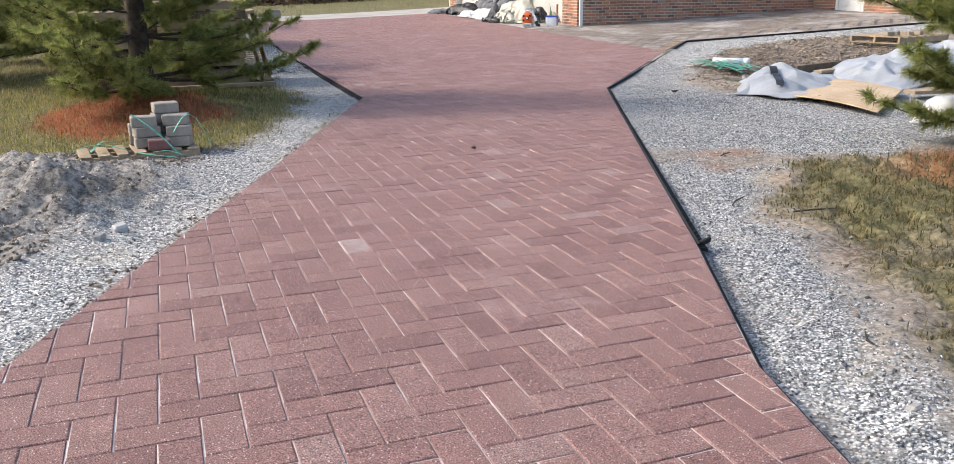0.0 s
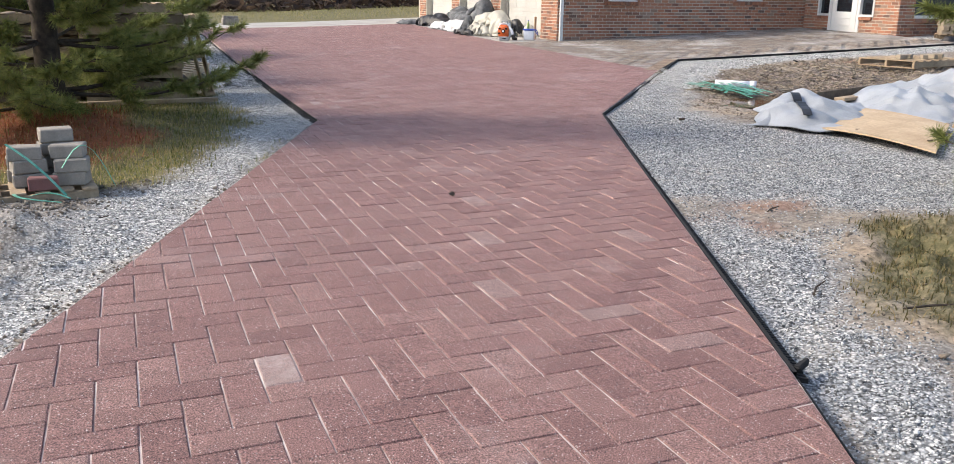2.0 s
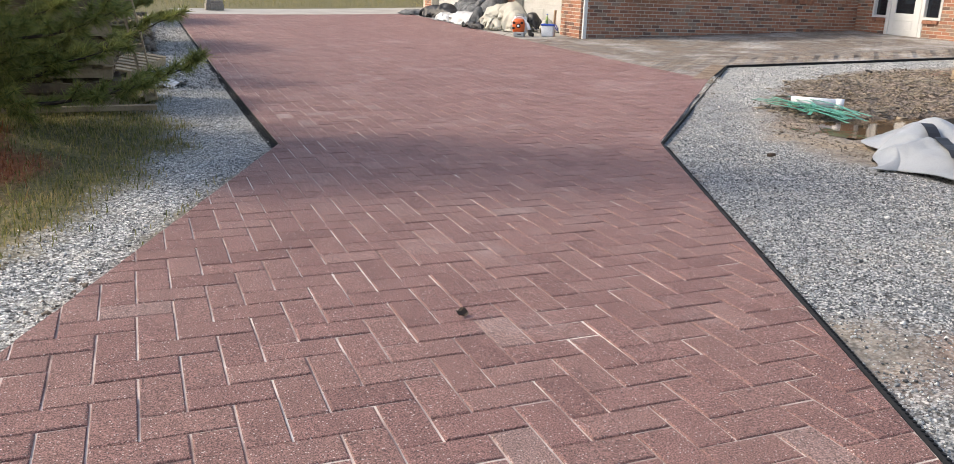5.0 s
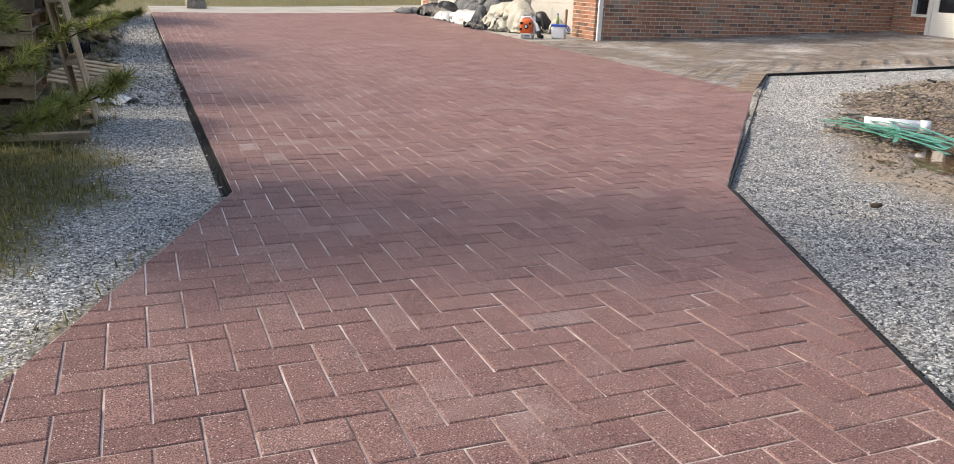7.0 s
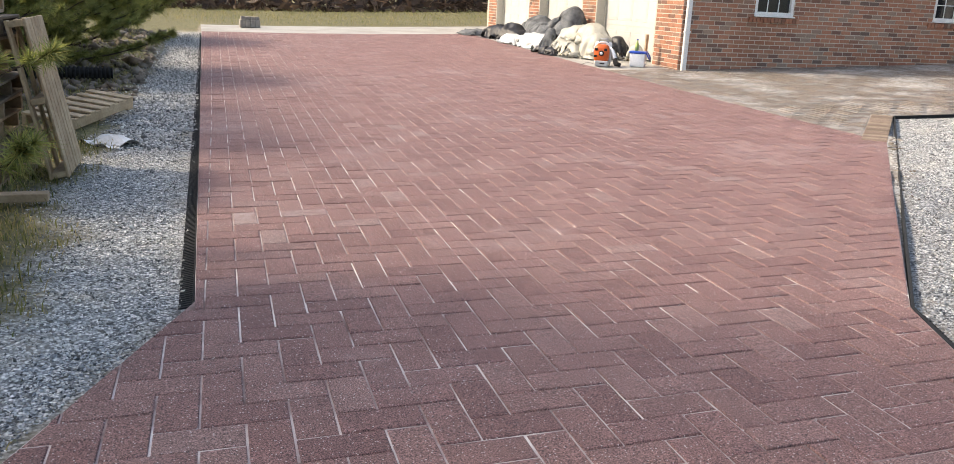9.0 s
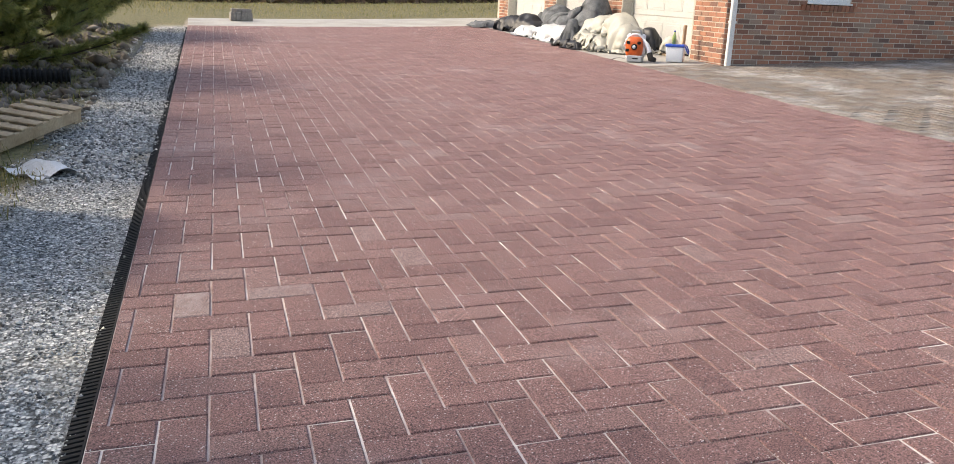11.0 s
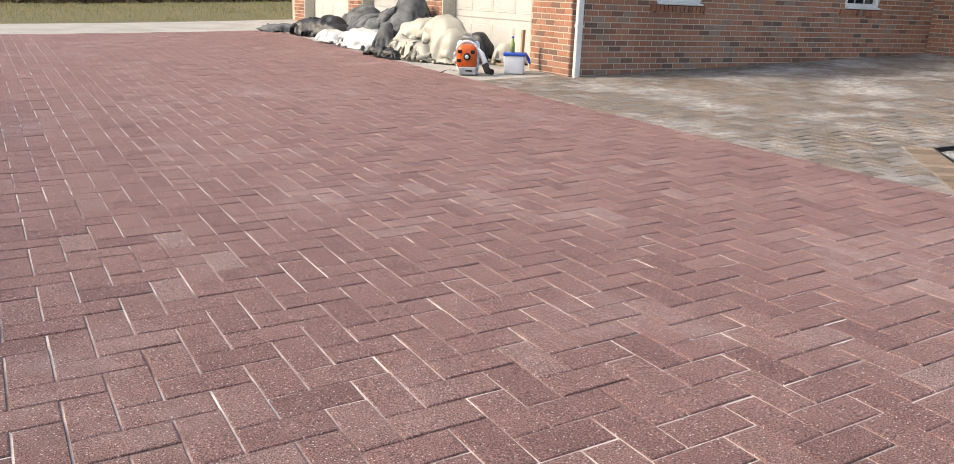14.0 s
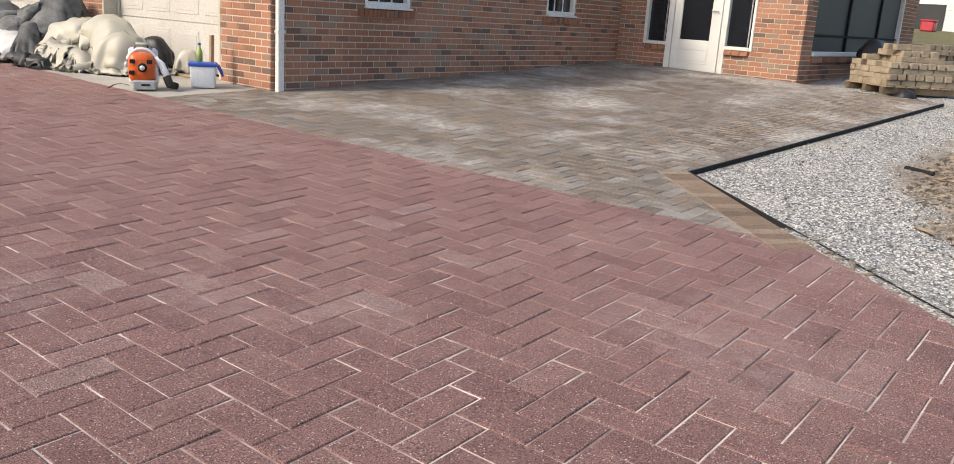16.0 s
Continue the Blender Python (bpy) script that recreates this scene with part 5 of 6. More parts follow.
RA = "silver sheeting in the stone bed"
def tarp_sheet(name, label, category, at, turn, size, peaks, material, seed, n=90, fold=0.05, group=""):
    """A stiff sheet thrown over low things: tented peaks (x, y, reach, height), long folds and a wavy hem on the ground."""
    u = np.linspace(-0.5, 0.5, n)
    gx, gy = np.meshgrid(u, u)
    x = gx * size[0] + 0.09 * size[1] * wave(gx * 5, gy * 5, 1.3, seed) * (0.4 + 2 * np.abs(gx))
    y = gy * size[1] + 0.10 * size[1] * wave(gx * 5, gy * 5, 1.6, seed + 1) * (0.4 + 2 * np.abs(gy))
    h = np.zeros_like(x)
    for px, py, reach, top in peaks:
        h = np.maximum(h, top * np.clip(1 - np.hypot(x - px, y - py) / reach, 0, 1) ** 0.75)
    for _ in range(6):
        h[1:-1, 1:-1] = (h[1:-1, 1:-1] * 2 + h[:-2, 1:-1] + h[2:, 1:-1] + h[1:-1, :-2] + h[1:-1, 2:]) / 6
    edge = np.clip(np.minimum(0.5 - np.abs(gx), 0.5 - np.abs(gy)) / 0.2, 0, 1)
    h = h * edge ** 0.7
    rim = np.clip(np.minimum(0.5 - np.abs(gx), 0.5 - np.abs(gy)) / 0.12, 0, 1)
    ridges = (1 - np.abs(wave(x, y, 2.6, seed + 2))).clip(0, 1) ** 2 + 0.5 * (1 - np.abs(wave(x, y, 5.5, seed + 3))).clip(0, 1) ** 2
    h = h + fold * ridges * (0.25 + 0.75 * rim) + fold * (1.3 * facets(x, y, 0.34, seed + 4) + 0.7 * facets(x, y, 0.13, seed + 6)) * rim + 0.008
    h = h + 0.03 * (1 - rim) * (wave(x, y, 6, seed + 5) * 0.5 + 0.5)
    tc, ts = math.cos(radians(turn)), math.sin(radians(turn))
    z = np.maximum(h, 0.006) + rise(at[0] + x * tc - y * ts, at[1] + x * ts + y * tc) - rz(at[0], at[1])
    vs = np.stack([x, y, z], -1).reshape(-1, 3)
    idx = np.arange(n * n).reshape(n, n)
    q = np.stack([idx[:-1, :-1], idx[:-1, 1:], idx[1:, 1:], idx[1:, :-1]], -1).reshape(-1, 4)
    ob = mesh_ob(name, np.concatenate([vs, vs - np.array([0, 0, 0.006])]).tolist(), [tuple(f) for f in q.tolist()] + [tuple(f[::-1]) for f in (q + n * n).tolist()], material, None, True)
    ob.matrix_world = pose(*at, 0, 0, turn)
    SURFACE[ob.name] = vs
    return tagged(ob, label, category, group)


tarp_sheet("tarpaulin", "crumpled silver tarpaulin over boards on stone", "tarp", on(10.0, 9.45, -0.03), 14, (3.3, 1.75), [(0.2, 0.15, 1.3, 0.30), (-0.9, 0.0, 0.7, 0.2), (1.1, 0.1, 0.9, 0.30)], M["silver_tarp"], 20.1, fold=0.065, group=RA)
tarp_end = tarp_sheet("tarpaulin", "silver tarpaulin end with a dark hem", "tarp", on(7.55, 9.12, -0.03), 38, (1.75, 1.15), [(-0.35, 0.1, 0.6, 0.2), (0.1, 0.1, 0.75, 0.23), (0.6, 0.1, 0.6, 0.18)], M["silver_tarp"], 22.1, n=64, fold=0.05, group=RA)
band_over(tarp_end, (-0.72, -0.08), (-0.02, 0.2), 0.09, M["black_tarp"], "hem", "dark hem band")
drape("sack", "white sack lying beside plywood", "sack", on(7.35, 6.55, -0.03), 30, (0.7, 0.45), [(0, 0, 0.28, 0.18, 0.22, 0)], M["white_tarp"], 24.1, 0.75, n=32, group=RA)

# plywood sheet and boards
ply = thing("plywood_sheet", "warped tan plywood sheet lying on silver tarpaulin", "plywood", (7.45, 7.95, rz(7.4, 8.0) - 0.02), 0)
pb = bmesh.new()
grid = bmesh.ops.create_grid(pb, x_segments=14, y_segments=8, size=0.5)
for v in pb.verts:
    a, b = v.co.x + 0.5, v.co.y + 0.5
    p = Vector((-0.42, 0.50, 0)) + Vector((-0.10, -1.50, 0)) * a + Vector((1.30, 0.98, 0)) * b
    v.co = Vector((p.x, p.y, 0.02 + 0.03 * math.sin(a * 3.0) + 0.05 * b))
ext = bmesh.ops.extrude_face_region(pb, geom=pb.faces[:])
for v in ext["geom"]:
    if isinstance(v, bmesh.types.BMVert):
        v.co.z += 0.014
part("sheet", pb, M["ply"], ply)
for x, y in ((-0.3, 0.1), (-0.2, -0.65), (0.2, -0.5)):
    part("knot", one_box((x, y, 0.058 + 0.05 * (x + 0.4)), (0.05, 0.03, 0.012), 0.004), M["dark_wood"], ply, "dark knot")


def board(at, turn, size, material, label, tilt=0.0, roll=0.0):
    t = thing("board", label, "board", at, turn, "loose boards")
    part("plank", one_box((0, 0, size[2] / 2), size, 0.004, pose(0, 0, 0, roll, tilt, 0)), material, t)
    return t


board((9.9, 10.55, rz(9.9, 10.55) - 0.05), 20, (3.2, 0.045, 0.12), M["dark_wood"], "long damp board standing on edge in mud")
board((10.1, 10.35, rz(10.1, 10.35) - 0.04), 18, (3.0, 0.14, 0.04), M["wood"], "long pale board lying on mud")
board((8.9, 7.6, rz(8.9, 7.6) + 0.0), -8, (1.6, 0.2, 0.04), M["wood"], "pale board under the silver tarpaulin")
board((0.5, 13.1, 0.02), 4, (2.2, 0.1, 0.05), M["wood"], "weathered board lying on grass")

# pond in the mud
pond = bmesh.new()
pond.faces.new([pond.verts.new((9.2 + 1.7 * math.cos(a) * (1 + 0.12 * math.sin(3 * a)), 10.5 + 1.0 * math.sin(a) * (1 + 0.1 * math.cos(5 * a)), 0)) for a in [2 * math.pi * k / 40 for k in range(40)]])
pw = part("puddle", pond, M["water"], None)
pw.location.z = rz(9.0, 10.6) - 0.10
tagged(pw, "brown puddle of standing water in mud", "puddle", kind="structure")


# ---- pallets ----
def pallet_mesh(parent, w=1.2, d=1.0, material=None, gap=7, closed=True):
    """A pallet: three stringers, top and bottom deck boards."""
    material = material or M["wood"]
    for y in (-d / 2 + 0.025, 0, d / 2 - 0.025):
        part("stringer", one_box((0, y, 0.068), (w, 0.04, 0.09), 0.003, jitter=0.003), material, parent)
    for k in range(gap):
        x = -w / 2 + 0.05 + k * (w - 0.1) / (gap - 1)
        part("deck_board", one_box((x, 0, 0.1235), (0.095, d, 0.018), 0.003, jitter=0.003), material, parent)
    for k in range(3):
        x = -w / 2 + 0.05 + k * (w - 0.1) / 2
        part("base_board", one_box((x, 0, 0.0135), (0.095, d, 0.018), 0.003, jitter=0.003), material, parent)


def pallet(at, turn, label, tilt=(0, 0), material=None, w=1.2, d=1.0):
    t = thing("pallet", label, "pallet", at, turn, "wooden pallets")
    t.matrix_world = pose(*at, tilt[0], tilt[1], turn)
    pallet_mesh(t, w, d, material)
    return t


for k in range(8):
    pallet((-0.62 + 0.05 * math.sin(k * 1.3), 14.2 + 0.04 * math.cos(k * 2.3), 0.0 + 0.137 * k), 4 * math.sin(k * 2.7), "damp wooden pallet in a stack behind a pine", material=M["wood"] if k % 3 == 1 else M["dark_wood"])
for k in range(9):
    pallet((0.65 + 0.04 * math.sin(k * 2.1), 13.95 + 0.04 * math.cos(k * 3.3), 0.0 + 0.137 * k), 3 * math.sin(k * 1.7), "damp wooden pallet in a stack under pines", material=M["dark_wood"] if k % 3 == 1 else M["wood"])
lean_p = thing("pallet", "pale wooden pallet leaning upright against stacked pallets", "pallet", (1.56, 14.15, 0.02), 0, "wooden pallets")
lc, ls = math.cos(radians(10.5)), math.sin(radians(10.5))
lean_p.matrix_world = Matrix(((0, -ls, lc, 1.40), (1, 0, 0, 14.16), (0, lc, ls, 0.535), (0, 0, 0, 1)))
pallet_mesh(lean_p, 0.66, 1.08, M["pale_wood"], 6)
low_p = pallet((1.38, 16.45, 0.07), 66, "broken wooden pallet lying by the stone strip", (6, -5), M["pale_wood"], 1.15, 0.46)
pallet((-0.22, 8.3, -0.092), 8, "pale pallet boards under stacked grey blocks", w=1.0, d=0.5)
pallet((12.9, 12.7, rz(12.9, 12.7) - 0.02), 12, "wooden pallet lying on mud with broken bricks", w=1.5, d=1.0)
for k in range(5):
    b = thing("brick_piece", "broken tan brick on a pallet", "brick", (12.4 + 0.22 * k, 12.45 + 0.06 * math.sin(k * 2), rz(12.9, 12.7) + 0.113), 30 * k, "bricks on a pallet")
    part("piece", one_box((0, 0, 0.035), (0.16, 0.09, 0.07), 0.006, jitter=0.006), M["tan_block"], b)

paper = bmesh.new()
bmesh.ops.create_grid(paper, x_segments=8, y_segments=6, size=0.5)
for v in paper.verts:
    v.co = Vector((v.co.x * 0.30, v.co.y * 0.5, 0.02 + 0.03 * math.sin(v.co.x * 6) + 0.02 * math.sin(v.co.y * 9 + v.co.x * 4)))
pp = part("paper_sheet", paper, M["white_tarp"], None)
pp.matrix_world = pose(1.74, 15.3, rz(1.78, 15.3) - 0.035, 0, 0, 35)
tagged(pp, "crumpled white plastic sheet on crushed stone", "sheet")


# ---- stacked blocks with green straps ----
def block(at, turn, size, material, label, group):
    b = thing("concrete_block", label, "block", at, turn, group)
    part("block", one_box((0, 0, size[2] / 2), size, 0.008, jitter=0.004), material, b)
    return b


SB = "grey blocks by the driveway"
bz = 0.045
for x, y, z, tn in ((-0.13, 8.32, 0, 5), (-0.13, 8.32, 1, 9), (-0.15, 8.33, 2, 3), (0.14, 8.28, 0, -6), (0.15, 8.28, 1, -2), (0.05, 8.5, 0, 3), (0.05, 8.5, 1, 0), (0.04, 8.5, 2, 8), (0.13, 8.34, 2, -5), (0.05, 8.49, 3, 6), (-0.18, 8.52, 0, 0), (-0.18, 8.52, 1, 4)):
    block((x, y, bz + z * 0.093), tn * 1.6, (0.22, 0.165, 0.0915), M["block"], "grey concrete paving block in a small stack", SB)
block((-0.03, 8.12, bz), 4, (0.19, 0.1, 0.09), M["red_block"], "reddish concrete block before grey blocks", SB)


def straps(name, label, curves, width):
    t = thing(name, label, "strap", (0, 0, 0), 0, "green packing straps")
    for c in curves:
        part("band", strap(bmesh.new(), c, width), M["green_plastic"], t)


def arc(a, b, lift, n=9, bend=0.0):
    a, b = Vector(a), Vector(b)
    side = (b - a).cross(Vector((0, 0, 1))).normalized() * bend
    return [a.lerp(b, k / (n - 1)) + Vector((0, 0, lift * math.sin(math.pi * k / (n - 1)))) + side * math.sin(math.pi * k / (n - 1)) for k in range(n)]


straps("packing_straps", "pale green plastic straps tangled on blocks", [arc((-0.24, 8.18, 0.36), (0.12, 7.9, 0.04), 0.03), arc((0.1, 8.05, 0.2), (0.42, 8.15, 0.04), 0.22), arc((-0.1, 7.9, 0.05), (0.15, 7.8, 0.04), 0.03), arc((-0.75, 8.25, 0.06), (-0.3, 8.1, 0.06), 0.05), arc((-0.6, 8.1, 0.06), (-0.4, 8.45, 0.06), 0.06), arc((-0.2, 7.95, 0.06), (0.1, 7.7, 0.04), 0.02, bend=0.1)], 0.022)
rs = random.Random(8)
straps("packing_straps", "bright green plastic straps lying in mud", [arc((8.25 + rs.uniform(-0.25, 0.3), 12.05 + rs.uniform(-0.35, 0.3), rz(8.4, 12) + rs.uniform(0.0, 0.06)), (8.2 + rs.uniform(-0.2, 0.25), 11.05 + rs.uniform(-0.35, 0.3), rz(8.3, 11.2) + rs.uniform(-0.02, 0.05)), rs.uniform(0.0, 0.05), bend=rs.uniform(-0.12, 0.12)) for _ in range(18)], 0.036)
pipe = thing("pvc_pipe", "short white plastic pipe lying in mud", "pipe", (8.6, 11.8, rz(8.6, 11.8) - 0.02), -42)
ob = bmesh.new()
tube(ob, [(-0.28, 0, 0.05), (0.28, 0, 0.05)], 0.055, 16)
part("tube", ob, M["white_plastic"], pipe, smooth=True)
rim = bmesh.new()
tube(rim, [(0.2, 0, 0.05), (0.285, 0, 0.05)], 0.062, 16)
part("socket", rim, M["white_plastic"], pipe, smooth=True)

# corrugated drain pipe under the pines
dr = thing("drain_pipe", "black corrugated drain pipe lying on grass", "pipe", (0.55, 19.4, 0.12), 4)
cb = bmesh.new()
tube(cb, [(-0.85 + 0.0125 * k, 0, 0.09) for k in range(137)], [0.085 if k % 4 < 2 else 0.066 for k in range(137)], 12)
part("corrugated_tube", cb, M["edging"], dr)
leafp = thing("fallen_leaf", "small dark curled leaf on red pavers", "leaf", (2.607, 7.169, rz(2.6, 7.17)), 30)
lf = bmesh.new()
bmesh.ops.create_grid(lf, x_segments=4, y_segments=3, size=0.5)
for v in lf.verts:
    v.co = Vector((v.co.x * 0.07 * (1 - abs(v.co.y)), v.co.y * 0.045, 0.012 + 0.02 * abs(v.co.x) + 0.01 * math.sin(v.co.y * 5)))
part("blade", lf, M["dead_leaf"], leafp)


# ---- blower, cool box, bottle, stick ----
def blower(at, turn):
    t = thing("leaf_blower", "orange backpack leaf blower standing on the apron", "leaf blower", at, turn)
    t.scale = (0.86, 0.86, 0.86)
    h = bmesh.new()
    box(h, (0, 0, 0.25), (0.30, 0.22, 0.36), 0.09, seg=3)
    part("housing", h, M["orange"], t, "orange plastic housing", True)
    part("back_plate", one_box((0.0, 0.13, 0.26), (0.34, 0.06, 0.44), 0.03), M["white_plastic"], t, "white back plate")
    rim_b = bmesh.new()
    tube(rim_b, [(0.19 * math.cos(a), 0.06, 0.25 + 0.22 * math.sin(a)) for a in [math.pi * k / 12 for k in range(0, 13)]], 0.02, 8)
    part("shroud", rim_b, M["white_plastic"], t, "white rounded shroud", True)
    part("base", one_box((0.04, -0.05, 0.06), (0.26, 0.24, 0.11), 0.015), M["grey_plastic"], t, "pale grey tank")
    part("badge", one_box((0.06, -0.172, 0.065), (0.10, 0.006, 0.022), 0.002), M["edging"], t)
    hb = bmesh.new()
    tube(hb, [(-0.09, 0.1, 0.46), (-0.075, 0.1, 0.53), (0.075, 0.1, 0.53), (0.09, 0.1, 0.46)], 0.017, 8)
    part("handle", hb, M["grey_plastic"], t, "grey carry handle", True)
    kb = bmesh.new()
    tube(kb, [(0.02, -0.10, 0.26), (0.02, -0.135, 0.26)], [0.055, 0.05], 16)
    starter = part("starter", kb, M["edging"], t, "black starter cover", True)
    kb = bmesh.new()
    tube(kb, [(0.02, -0.13, 0.26), (0.02, -0.145, 0.26)], [0.03, 0.028], 14)
    part("cap", kb, M["white_plastic"], starter, smooth=True)
    for x, z in ((-0.09, 0.33), (0.1, 0.33), (-0.1, 0.2)):
        part("vent", one_box((x, -0.112, z), (0.06, 0.01, 0.05), 0.008), M["edging"], t)
    tb = bmesh.new()
    tube(tb, [(0.14, 0.03, 0.36), (0.22, 0.0, 0.30), (0.27, -0.03, 0.2), (0.30, -0.05, 0.13)], [0.04, 0.042, 0.04, 0.04], 12)
    part("elbow", tb, M["white_plastic"], t, "white air tube", True)
    tb = bmesh.new()
    tube(tb, [(0.28, -0.04, 0.16), (0.32, -0.07, 0.07), (0.40, -0.12, 0.06)], [0.05, 0.052, 0.042], 12)
    part("hose", tb, M["edging"], t, "black flexible hose", True)
    st = bmesh.new()
    strap(st, arc((-0.14, -0.05, 0.04), (-0.36, -0.14, 0.01), 0.03, bend=0.04), 0.03)
    part("harness_strap", st, M["edging"], t)


blower((9.02, 21.15, rz(9.02, 21.15)), -38)


def cool_box(at, turn):
    t = thing("cool_box", "small white cool box with blue lid and handle", "cool box", at, turn)
    b = bmesh.new()
    box(b, (0, 0, 0.115), (0.27, 0.22, 0.23), 0.02, seg=2)
    for v in b.verts:
        f = 0.9 + 0.1 * v.co.z / 0.23
        v.co.x *= f
        v.co.y *= f
    part("body", b, M["white_plastic"], t, "white tub", True)
    lid = part("lid", one_box((0, 0, 0.245), (0.29, 0.24, 0.04), 0.012), M["blue_plastic"], t, "blue lid")
    hb = bmesh.new()
    tube(hb, [(0.15, -0.09, 0.24), (0.19, -0.08, 0.16), (0.20, 0.0, 0.13), (0.19, 0.08, 0.16), (0.15, 0.09, 0.24)], 0.011, 8)
    part("handle", hb, M["blue_plastic"], lid, "blue handle", True)


cool_box((9.63, 20.98, rz(9.63, 20.98)), -38)
bo = thing("drink_bottle", "clear bottle with green label on the cool box", "bottle", (9.6, 21.0, rz(9.63, 20.98) + 0.265), 0)
bb = bmesh.new()
tube(bb, [(0, 0, 0), (0, 0, 0.11), (0, 0, 0.15), (0, 0, 0.185)], [0.032, 0.032, 0.014, 0.013], 12)
part("bottle", bb, M["bottle"], bo, smooth=True)
cb = bmesh.new()
tube(cb, [(0, 0, 0.178), (0, 0, 0.2)], 0.016, 10)
part("cap", cb, M["blue_plastic"], bo, "blue cap", True)
sk = thing("wooden_stake", "pale wooden stake leaning by the cool box", "stake", (9.85, 21.15, rz(9.85, 21.15)), 0)
part("stake", one_box((0, 0, 0.26), (0.07, 0.03, 0.54), 0.004, pose(0, 0, 0, 0, 3, 30)), M["ply"], sk)
board((9.95, 21.75, rz(9.95, 21.75)), 85, (0.9, 0.09, 0.03), M["wood"], "short board lying at the garage door")


# ---- paver stacks by the porch ----
def paver_stack(at, turn, nx, ny, rows, seed, label):
    t = thing("paver_stack", label, "paver stack", at, turn, "paver stacks")
    r = random.Random(seed)
    for y in (-0.42, 0.0, 0.42):
        part("bearer", one_box((0, y, 0.05), (1.25, 0.09, 0.09), 0.004), M["dark_wood"], t)
    for k in range(7):
        part("deck_board", one_box((-0.55 + k * 0.183, 0, 0.105), (0.13, 1.0, 0.018), 0.003), M["wood"], t)
    L, W, H = 0.228, 0.112, 0.082
    shared = []
    for q in range(3):
        bm = one_box((0, 0, 0), (L, W, H), 0.006, jitter=0.003)
        me = bpy.data.meshes.new("paver")
        bm.to_mesh(me)
        bm.free()
        me.materials.append(M["tan_block"])
        shared.append(me)
    for z in range(rows):
        drop = 0 if z < 2 else (z - 1)
        for i in range(nx):
            for j in range(ny):
                x, y = (i - (nx - 1) / 2) * 0.236, (j - (ny - 1) / 2) * 0.118
                if z % 2:
                    x, y = y * 1.25, x * 0.8
                edge = max(abs(x) / 0.6, abs(y) / 0.5)
                if edge > 1.08 - 0.13 * drop + r.uniform(-0.12, 0.12) and z > 1:
                    continue
                if 0 < i < nx - 1 and 1 < j < ny - 2 and z < rows - 3:
                    continue
                ob = new("paver", shared[r.randrange(3)])
                ob.parent = t
                ob.matrix_basis = pose(x + r.uniform(-0.008, 0.008), y + r.uniform(-0.006, 0.006), 0.115 + (z + 0.5) * 0.0825, 0, 0, r.uniform(-3, 3) + (90 if z % 2 else 0))
    return t


paver_stack((18.15, 15.98, rz(18.1, 16.0) - 0.03), -42, 5, 8, 7, 3, "tan concrete pavers stacked unevenly on a pallet")
paver_stack((20.4, 16.2, rz(20.4, 16.2) - 0.03), -30, 5, 8, 6, 5, "grey-tan concrete pavers stacked on a pallet behind")
drape("black_sheet", "black plastic wrap behind the paver stack", "tarp", on(19.35, 16.75), 0, (1.2, 0.5), [(0, 0, 0.5, 0.2, 0.62, 0)], M["black_tarp"], 31.0, 0.75, n=30)
drape("black_sheet", "scrap of black plastic under a pallet", "tarp", on(17.35, 15.75, -0.03), 20, (0.5, 0.3), [(0, 0, 0.18, 0.1, 0.1, 0)], M["black_tarp"], 32.0, 0.75, n=24)


# ---- neighbour's yard ----
def shed(at, turn):
    t = thing("garden_shed", "white sided shed across the lawn", "shed", at, turn)
    part("wall", one_box((0, 0, 1.3), (5, 3.5, 2.6)), M["siding"], t)
    for k in range(12):
        part("siding_board", one_box((0, -1.76, 0.15 + k * 0.21), (5.02, 0.03, 0.2), 0.006), M["siding"], t)
    # The wall is closed; this dark slab paints the shade inside an opening.
    part("doorway", one_box((0.3, -1.79, 0.55), (1.1, 0.04, 1.1)), M["screen"], t, "dark slab painted as the shade inside a doorway")
    bm = bmesh.new()
    v = [bm.verts.new(p) for p in ((-2.8, -2.1, 2.6), (2.8, -2.1, 2.6), (2.8, 2.1, 2.6), (-2.8, 2.1, 2.6), (-2.8, 0, 3.7), (2.8, 0, 3.7))]
    for f in ((0, 1, 5, 4), (2, 3, 4, 5), (0, 4, 3), (1, 2, 5), (3, 2, 1, 0)):
        bm.faces.new([v[k] for k in f])
    part("roof", bm, M["roof"], t)


shed((46.5, 21.6, rz(44, 21.6) - 0.1), -90)
rb = thing("red_bin", "red plastic bin on the lawn", "bin", (42.6, 20.85, rz(42.6, 20.85) - 0.05), 0)
part("tub", one_box((0, 0, 0.2), (0.6, 0.5, 0.4), 0.05), M["red_plastic"], rb)
part("lid", one_box((0, 0, 0.43), (0.64, 0.54, 0.06), 0.02), M["red_plastic"], rb)
blk = thing("block_stack", "low grey block stack at the far paving edge", "block", (3.58, 29.9, rz(3.58, 29.9)), 5)
blk.scale = (0.66, 0.66, 0.66)
for k in range(4):
    part("block", one_box((-0.28 + 0.185 * k, 0, 0.14), (0.175, 0.4, 0.28), 0.012, jitter=0.006), M["block"], blk)
for k in range(4):
    part("block", one_box((-0.24 + 0.17 * k, 0.02, 0.34), (0.16, 0.3, 0.12), 0.012, jitter=0.008), M["block"], blk)


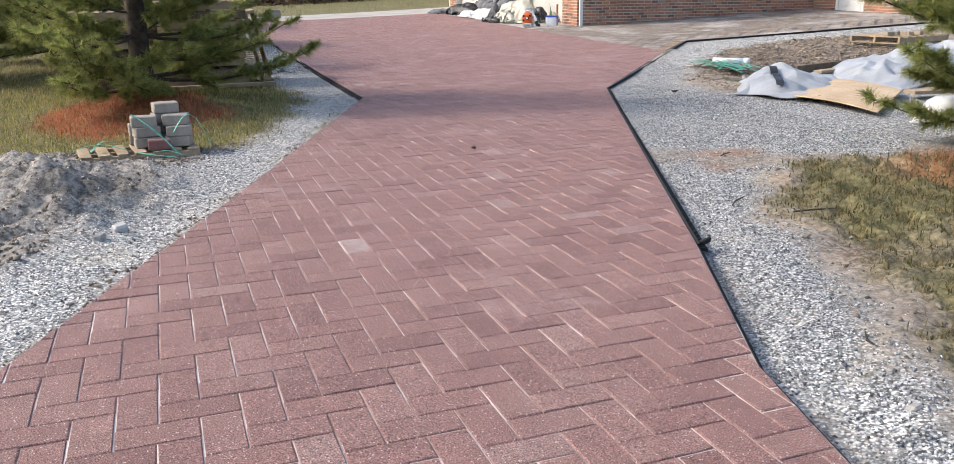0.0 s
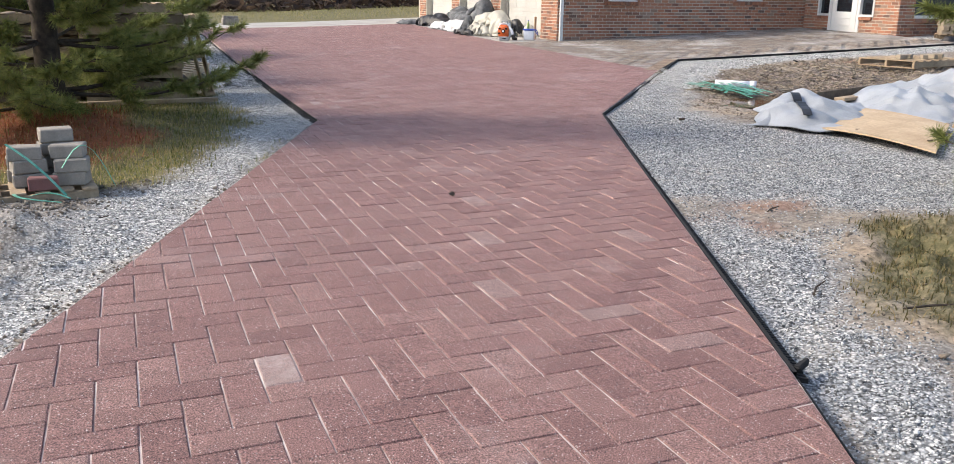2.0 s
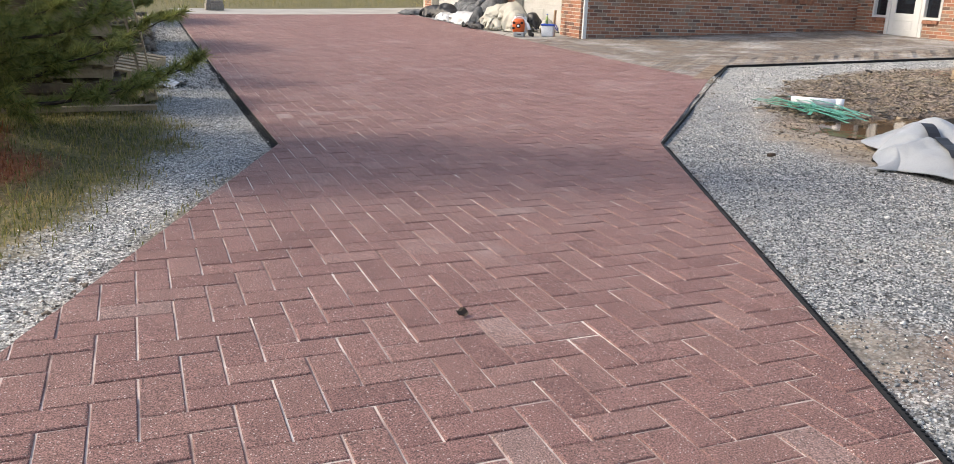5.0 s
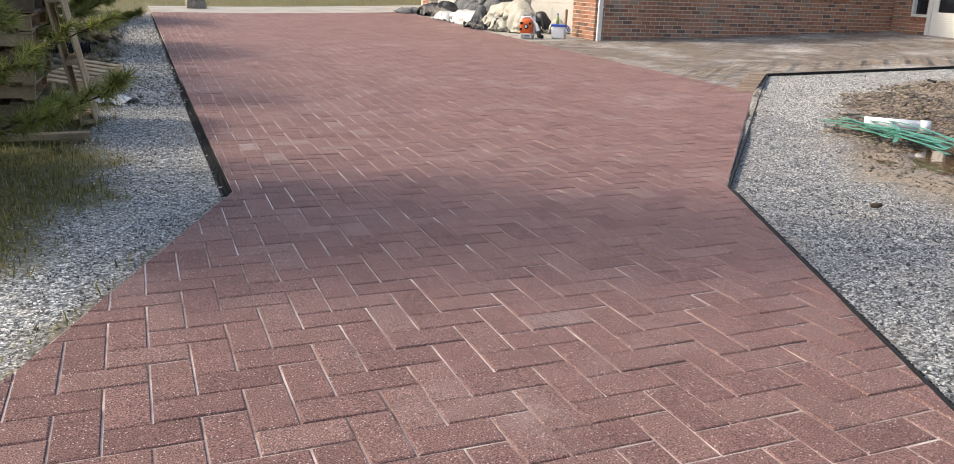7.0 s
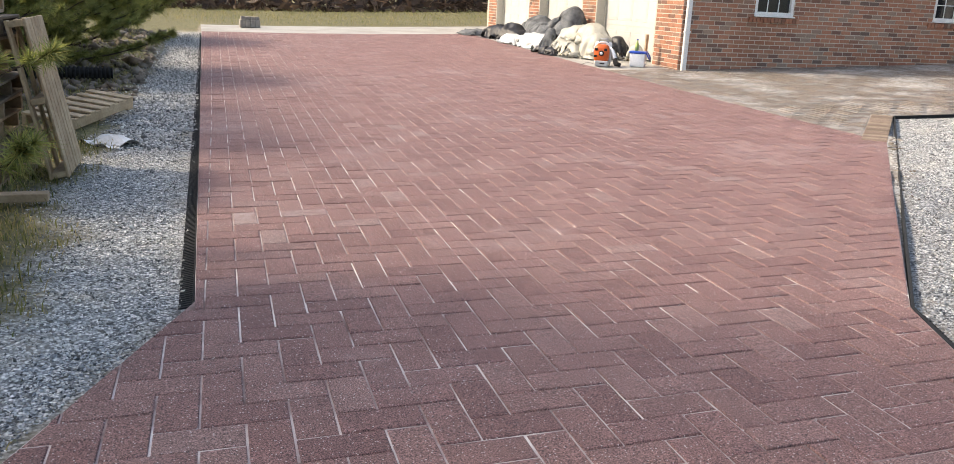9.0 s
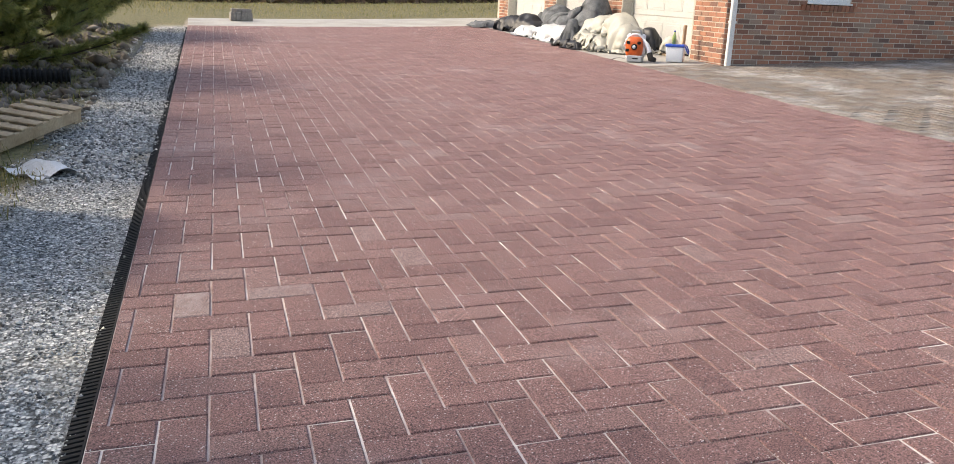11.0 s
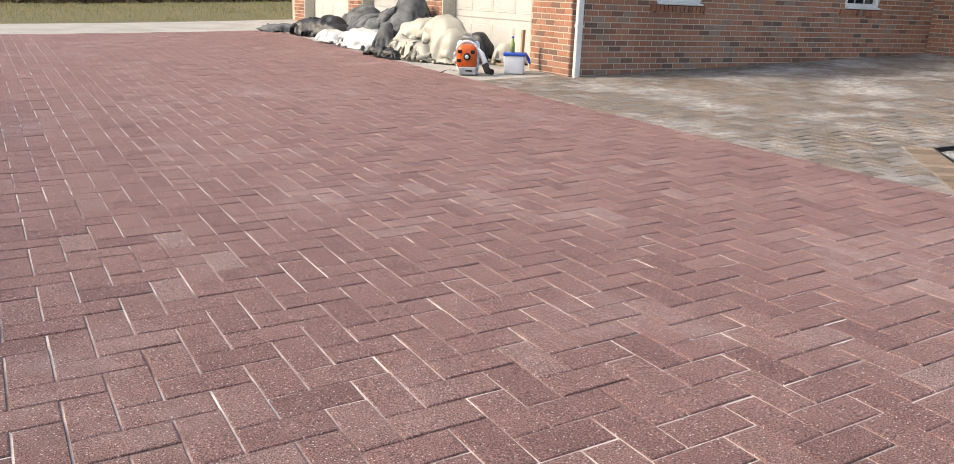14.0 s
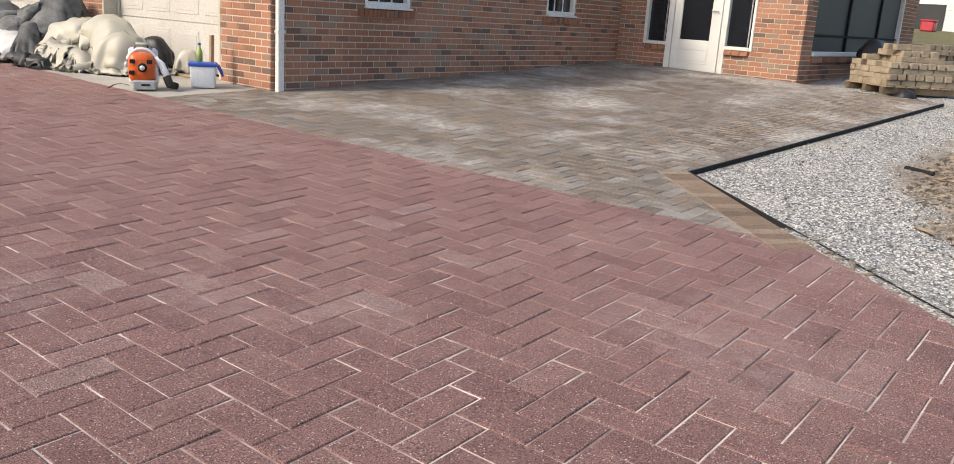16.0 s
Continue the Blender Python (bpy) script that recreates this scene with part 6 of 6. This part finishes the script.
# ---- small litter on the stone bed ----
def scrap(at, turn, size, material, label, name, category):
    t = thing(name, label, category, at, turn)
    part("piece", one_box((0, 0, size[2] / 2), size, min(size) * 0.25, jitter=min(size) * 0.2), material, t)


scrap((2.93, 4.06, rz(2.9, 4.1) - 0.035), 25, (0.10, 0.03, 0.03), M["edging"], "black plastic edging stake on stone", "plastic_stake", "stake")
scrap((7.02, 9.35, rz(7, 9.4) - 0.03), 40, (0.16, 0.06, 0.05), M["edging"], "black plastic scrap beside the tarpaulin", "plastic_scrap", "scrap")
scrap((6.3, 9.75, rz(6.3, 9.75) - 0.035), 10, (0.07, 0.05, 0.03), M["dead_leaf"], "dark clod on crushed stone", "soil_clod", "clod")
scrap((2.5, 2.12, rz(2.5, 2.1) - 0.07), 15, (0.055, 0.045, 0.04), M["pale_stone"], "pale yellowish stone in the gravel", "loose_stone", "stone")
scrap((2.62, 1.75, rz(2.6, 1.8) - 0.07), 50, (0.05, 0.04, 0.02), M["red_block"], "small red paver chip in the gravel", "paver_chip", "chip")
scrap((-0.28, 5.6, -0.02), 30, (0.09, 0.06, 0.05), M["pale_stone"], "pale stone on grey soil", "loose_stone", "stone")
scrap((-0.38, 5.45, -0.02), 70, (0.07, 0.06, 0.04), M["pale_stone"], "pale stone on grey soil", "loose_stone", "stone")
scrap((11.9, 14.35, rz(11.9, 14.35) - 0.035), 60, (0.3, 0.03, 0.03), M["edging"], "short black plastic strip on stone", "plastic_strip", "strip")
for x, y, tn, ln in ((3.65, 4.75, 35, 0.2), (3.95, 4.35, -15, 0.28), (0.25, 7.35, 30, 0.3), (0.0, 7.6, -10, 0.2), (4.5, 6.1, 20, 0.12), (2.75, 2.6, 75, 0.12)):
    tw = thing("twig", "thin dark twig lying on soil", "twig", (x, y, rz(x, y) - 0.035), tn, "fallen twigs")
    part("stick", tube(bmesh.new(), [(-ln / 2, 0, 0.012), (0, 0.012, 0.018), (ln / 2, -0.01, 0.03)], [0.005, 0.006, 0.003], 6), M["bark"], tw)

# ---- pavers, last ----
lay(drive_bed, herringbone(shrink(DRIVE, 0.003), PAVER, red_course, (-26, 60), (-72, 182)), M["red_paver"], "paver", 300, 2.0, limed=((0.99, 4.80), (2.71, 12.54), (3.06, 12.65)))
bn = Vector((-(BORDER_B - BORDER_A).y, (BORDER_B - BORDER_A).x)).normalized()
FIELD = [(8.87, 14.56), (10.02, 15.77), (10.19, 15.61), (17.04, 15.21), (17.42, 17.3), (17.42, 20.41), (10.08, 20.41), (10.08, 20.59), (8.86, 20.59)]
lay(patio_bed, herringbone(FIELD, 0.112, patio_course, (-4, 80), (-4, 60)), M["grey_paver"], "patio_paver", 300, 14.3, 0.002)
bd = (BORDER_B - BORDER_A).normalized()
bl = (BORDER_B - BORDER_A).length
for k in range(int(bl / 0.095)):
    a = BORDER_A + bd * (0.01 + k * 0.095)
    q = [a, a + bd * 0.09, a + bd * 0.09 + bn * 0.235, a + bn * 0.235]
    vs, fs = [], []
    prism([tuple(p) for p in q], [rz(*p) + 0.002 for p in q], 0.04, 0.004, vs, fs)
    mesh_ob("border_paver", vs, fs, M["border_paver"], patio_bed)
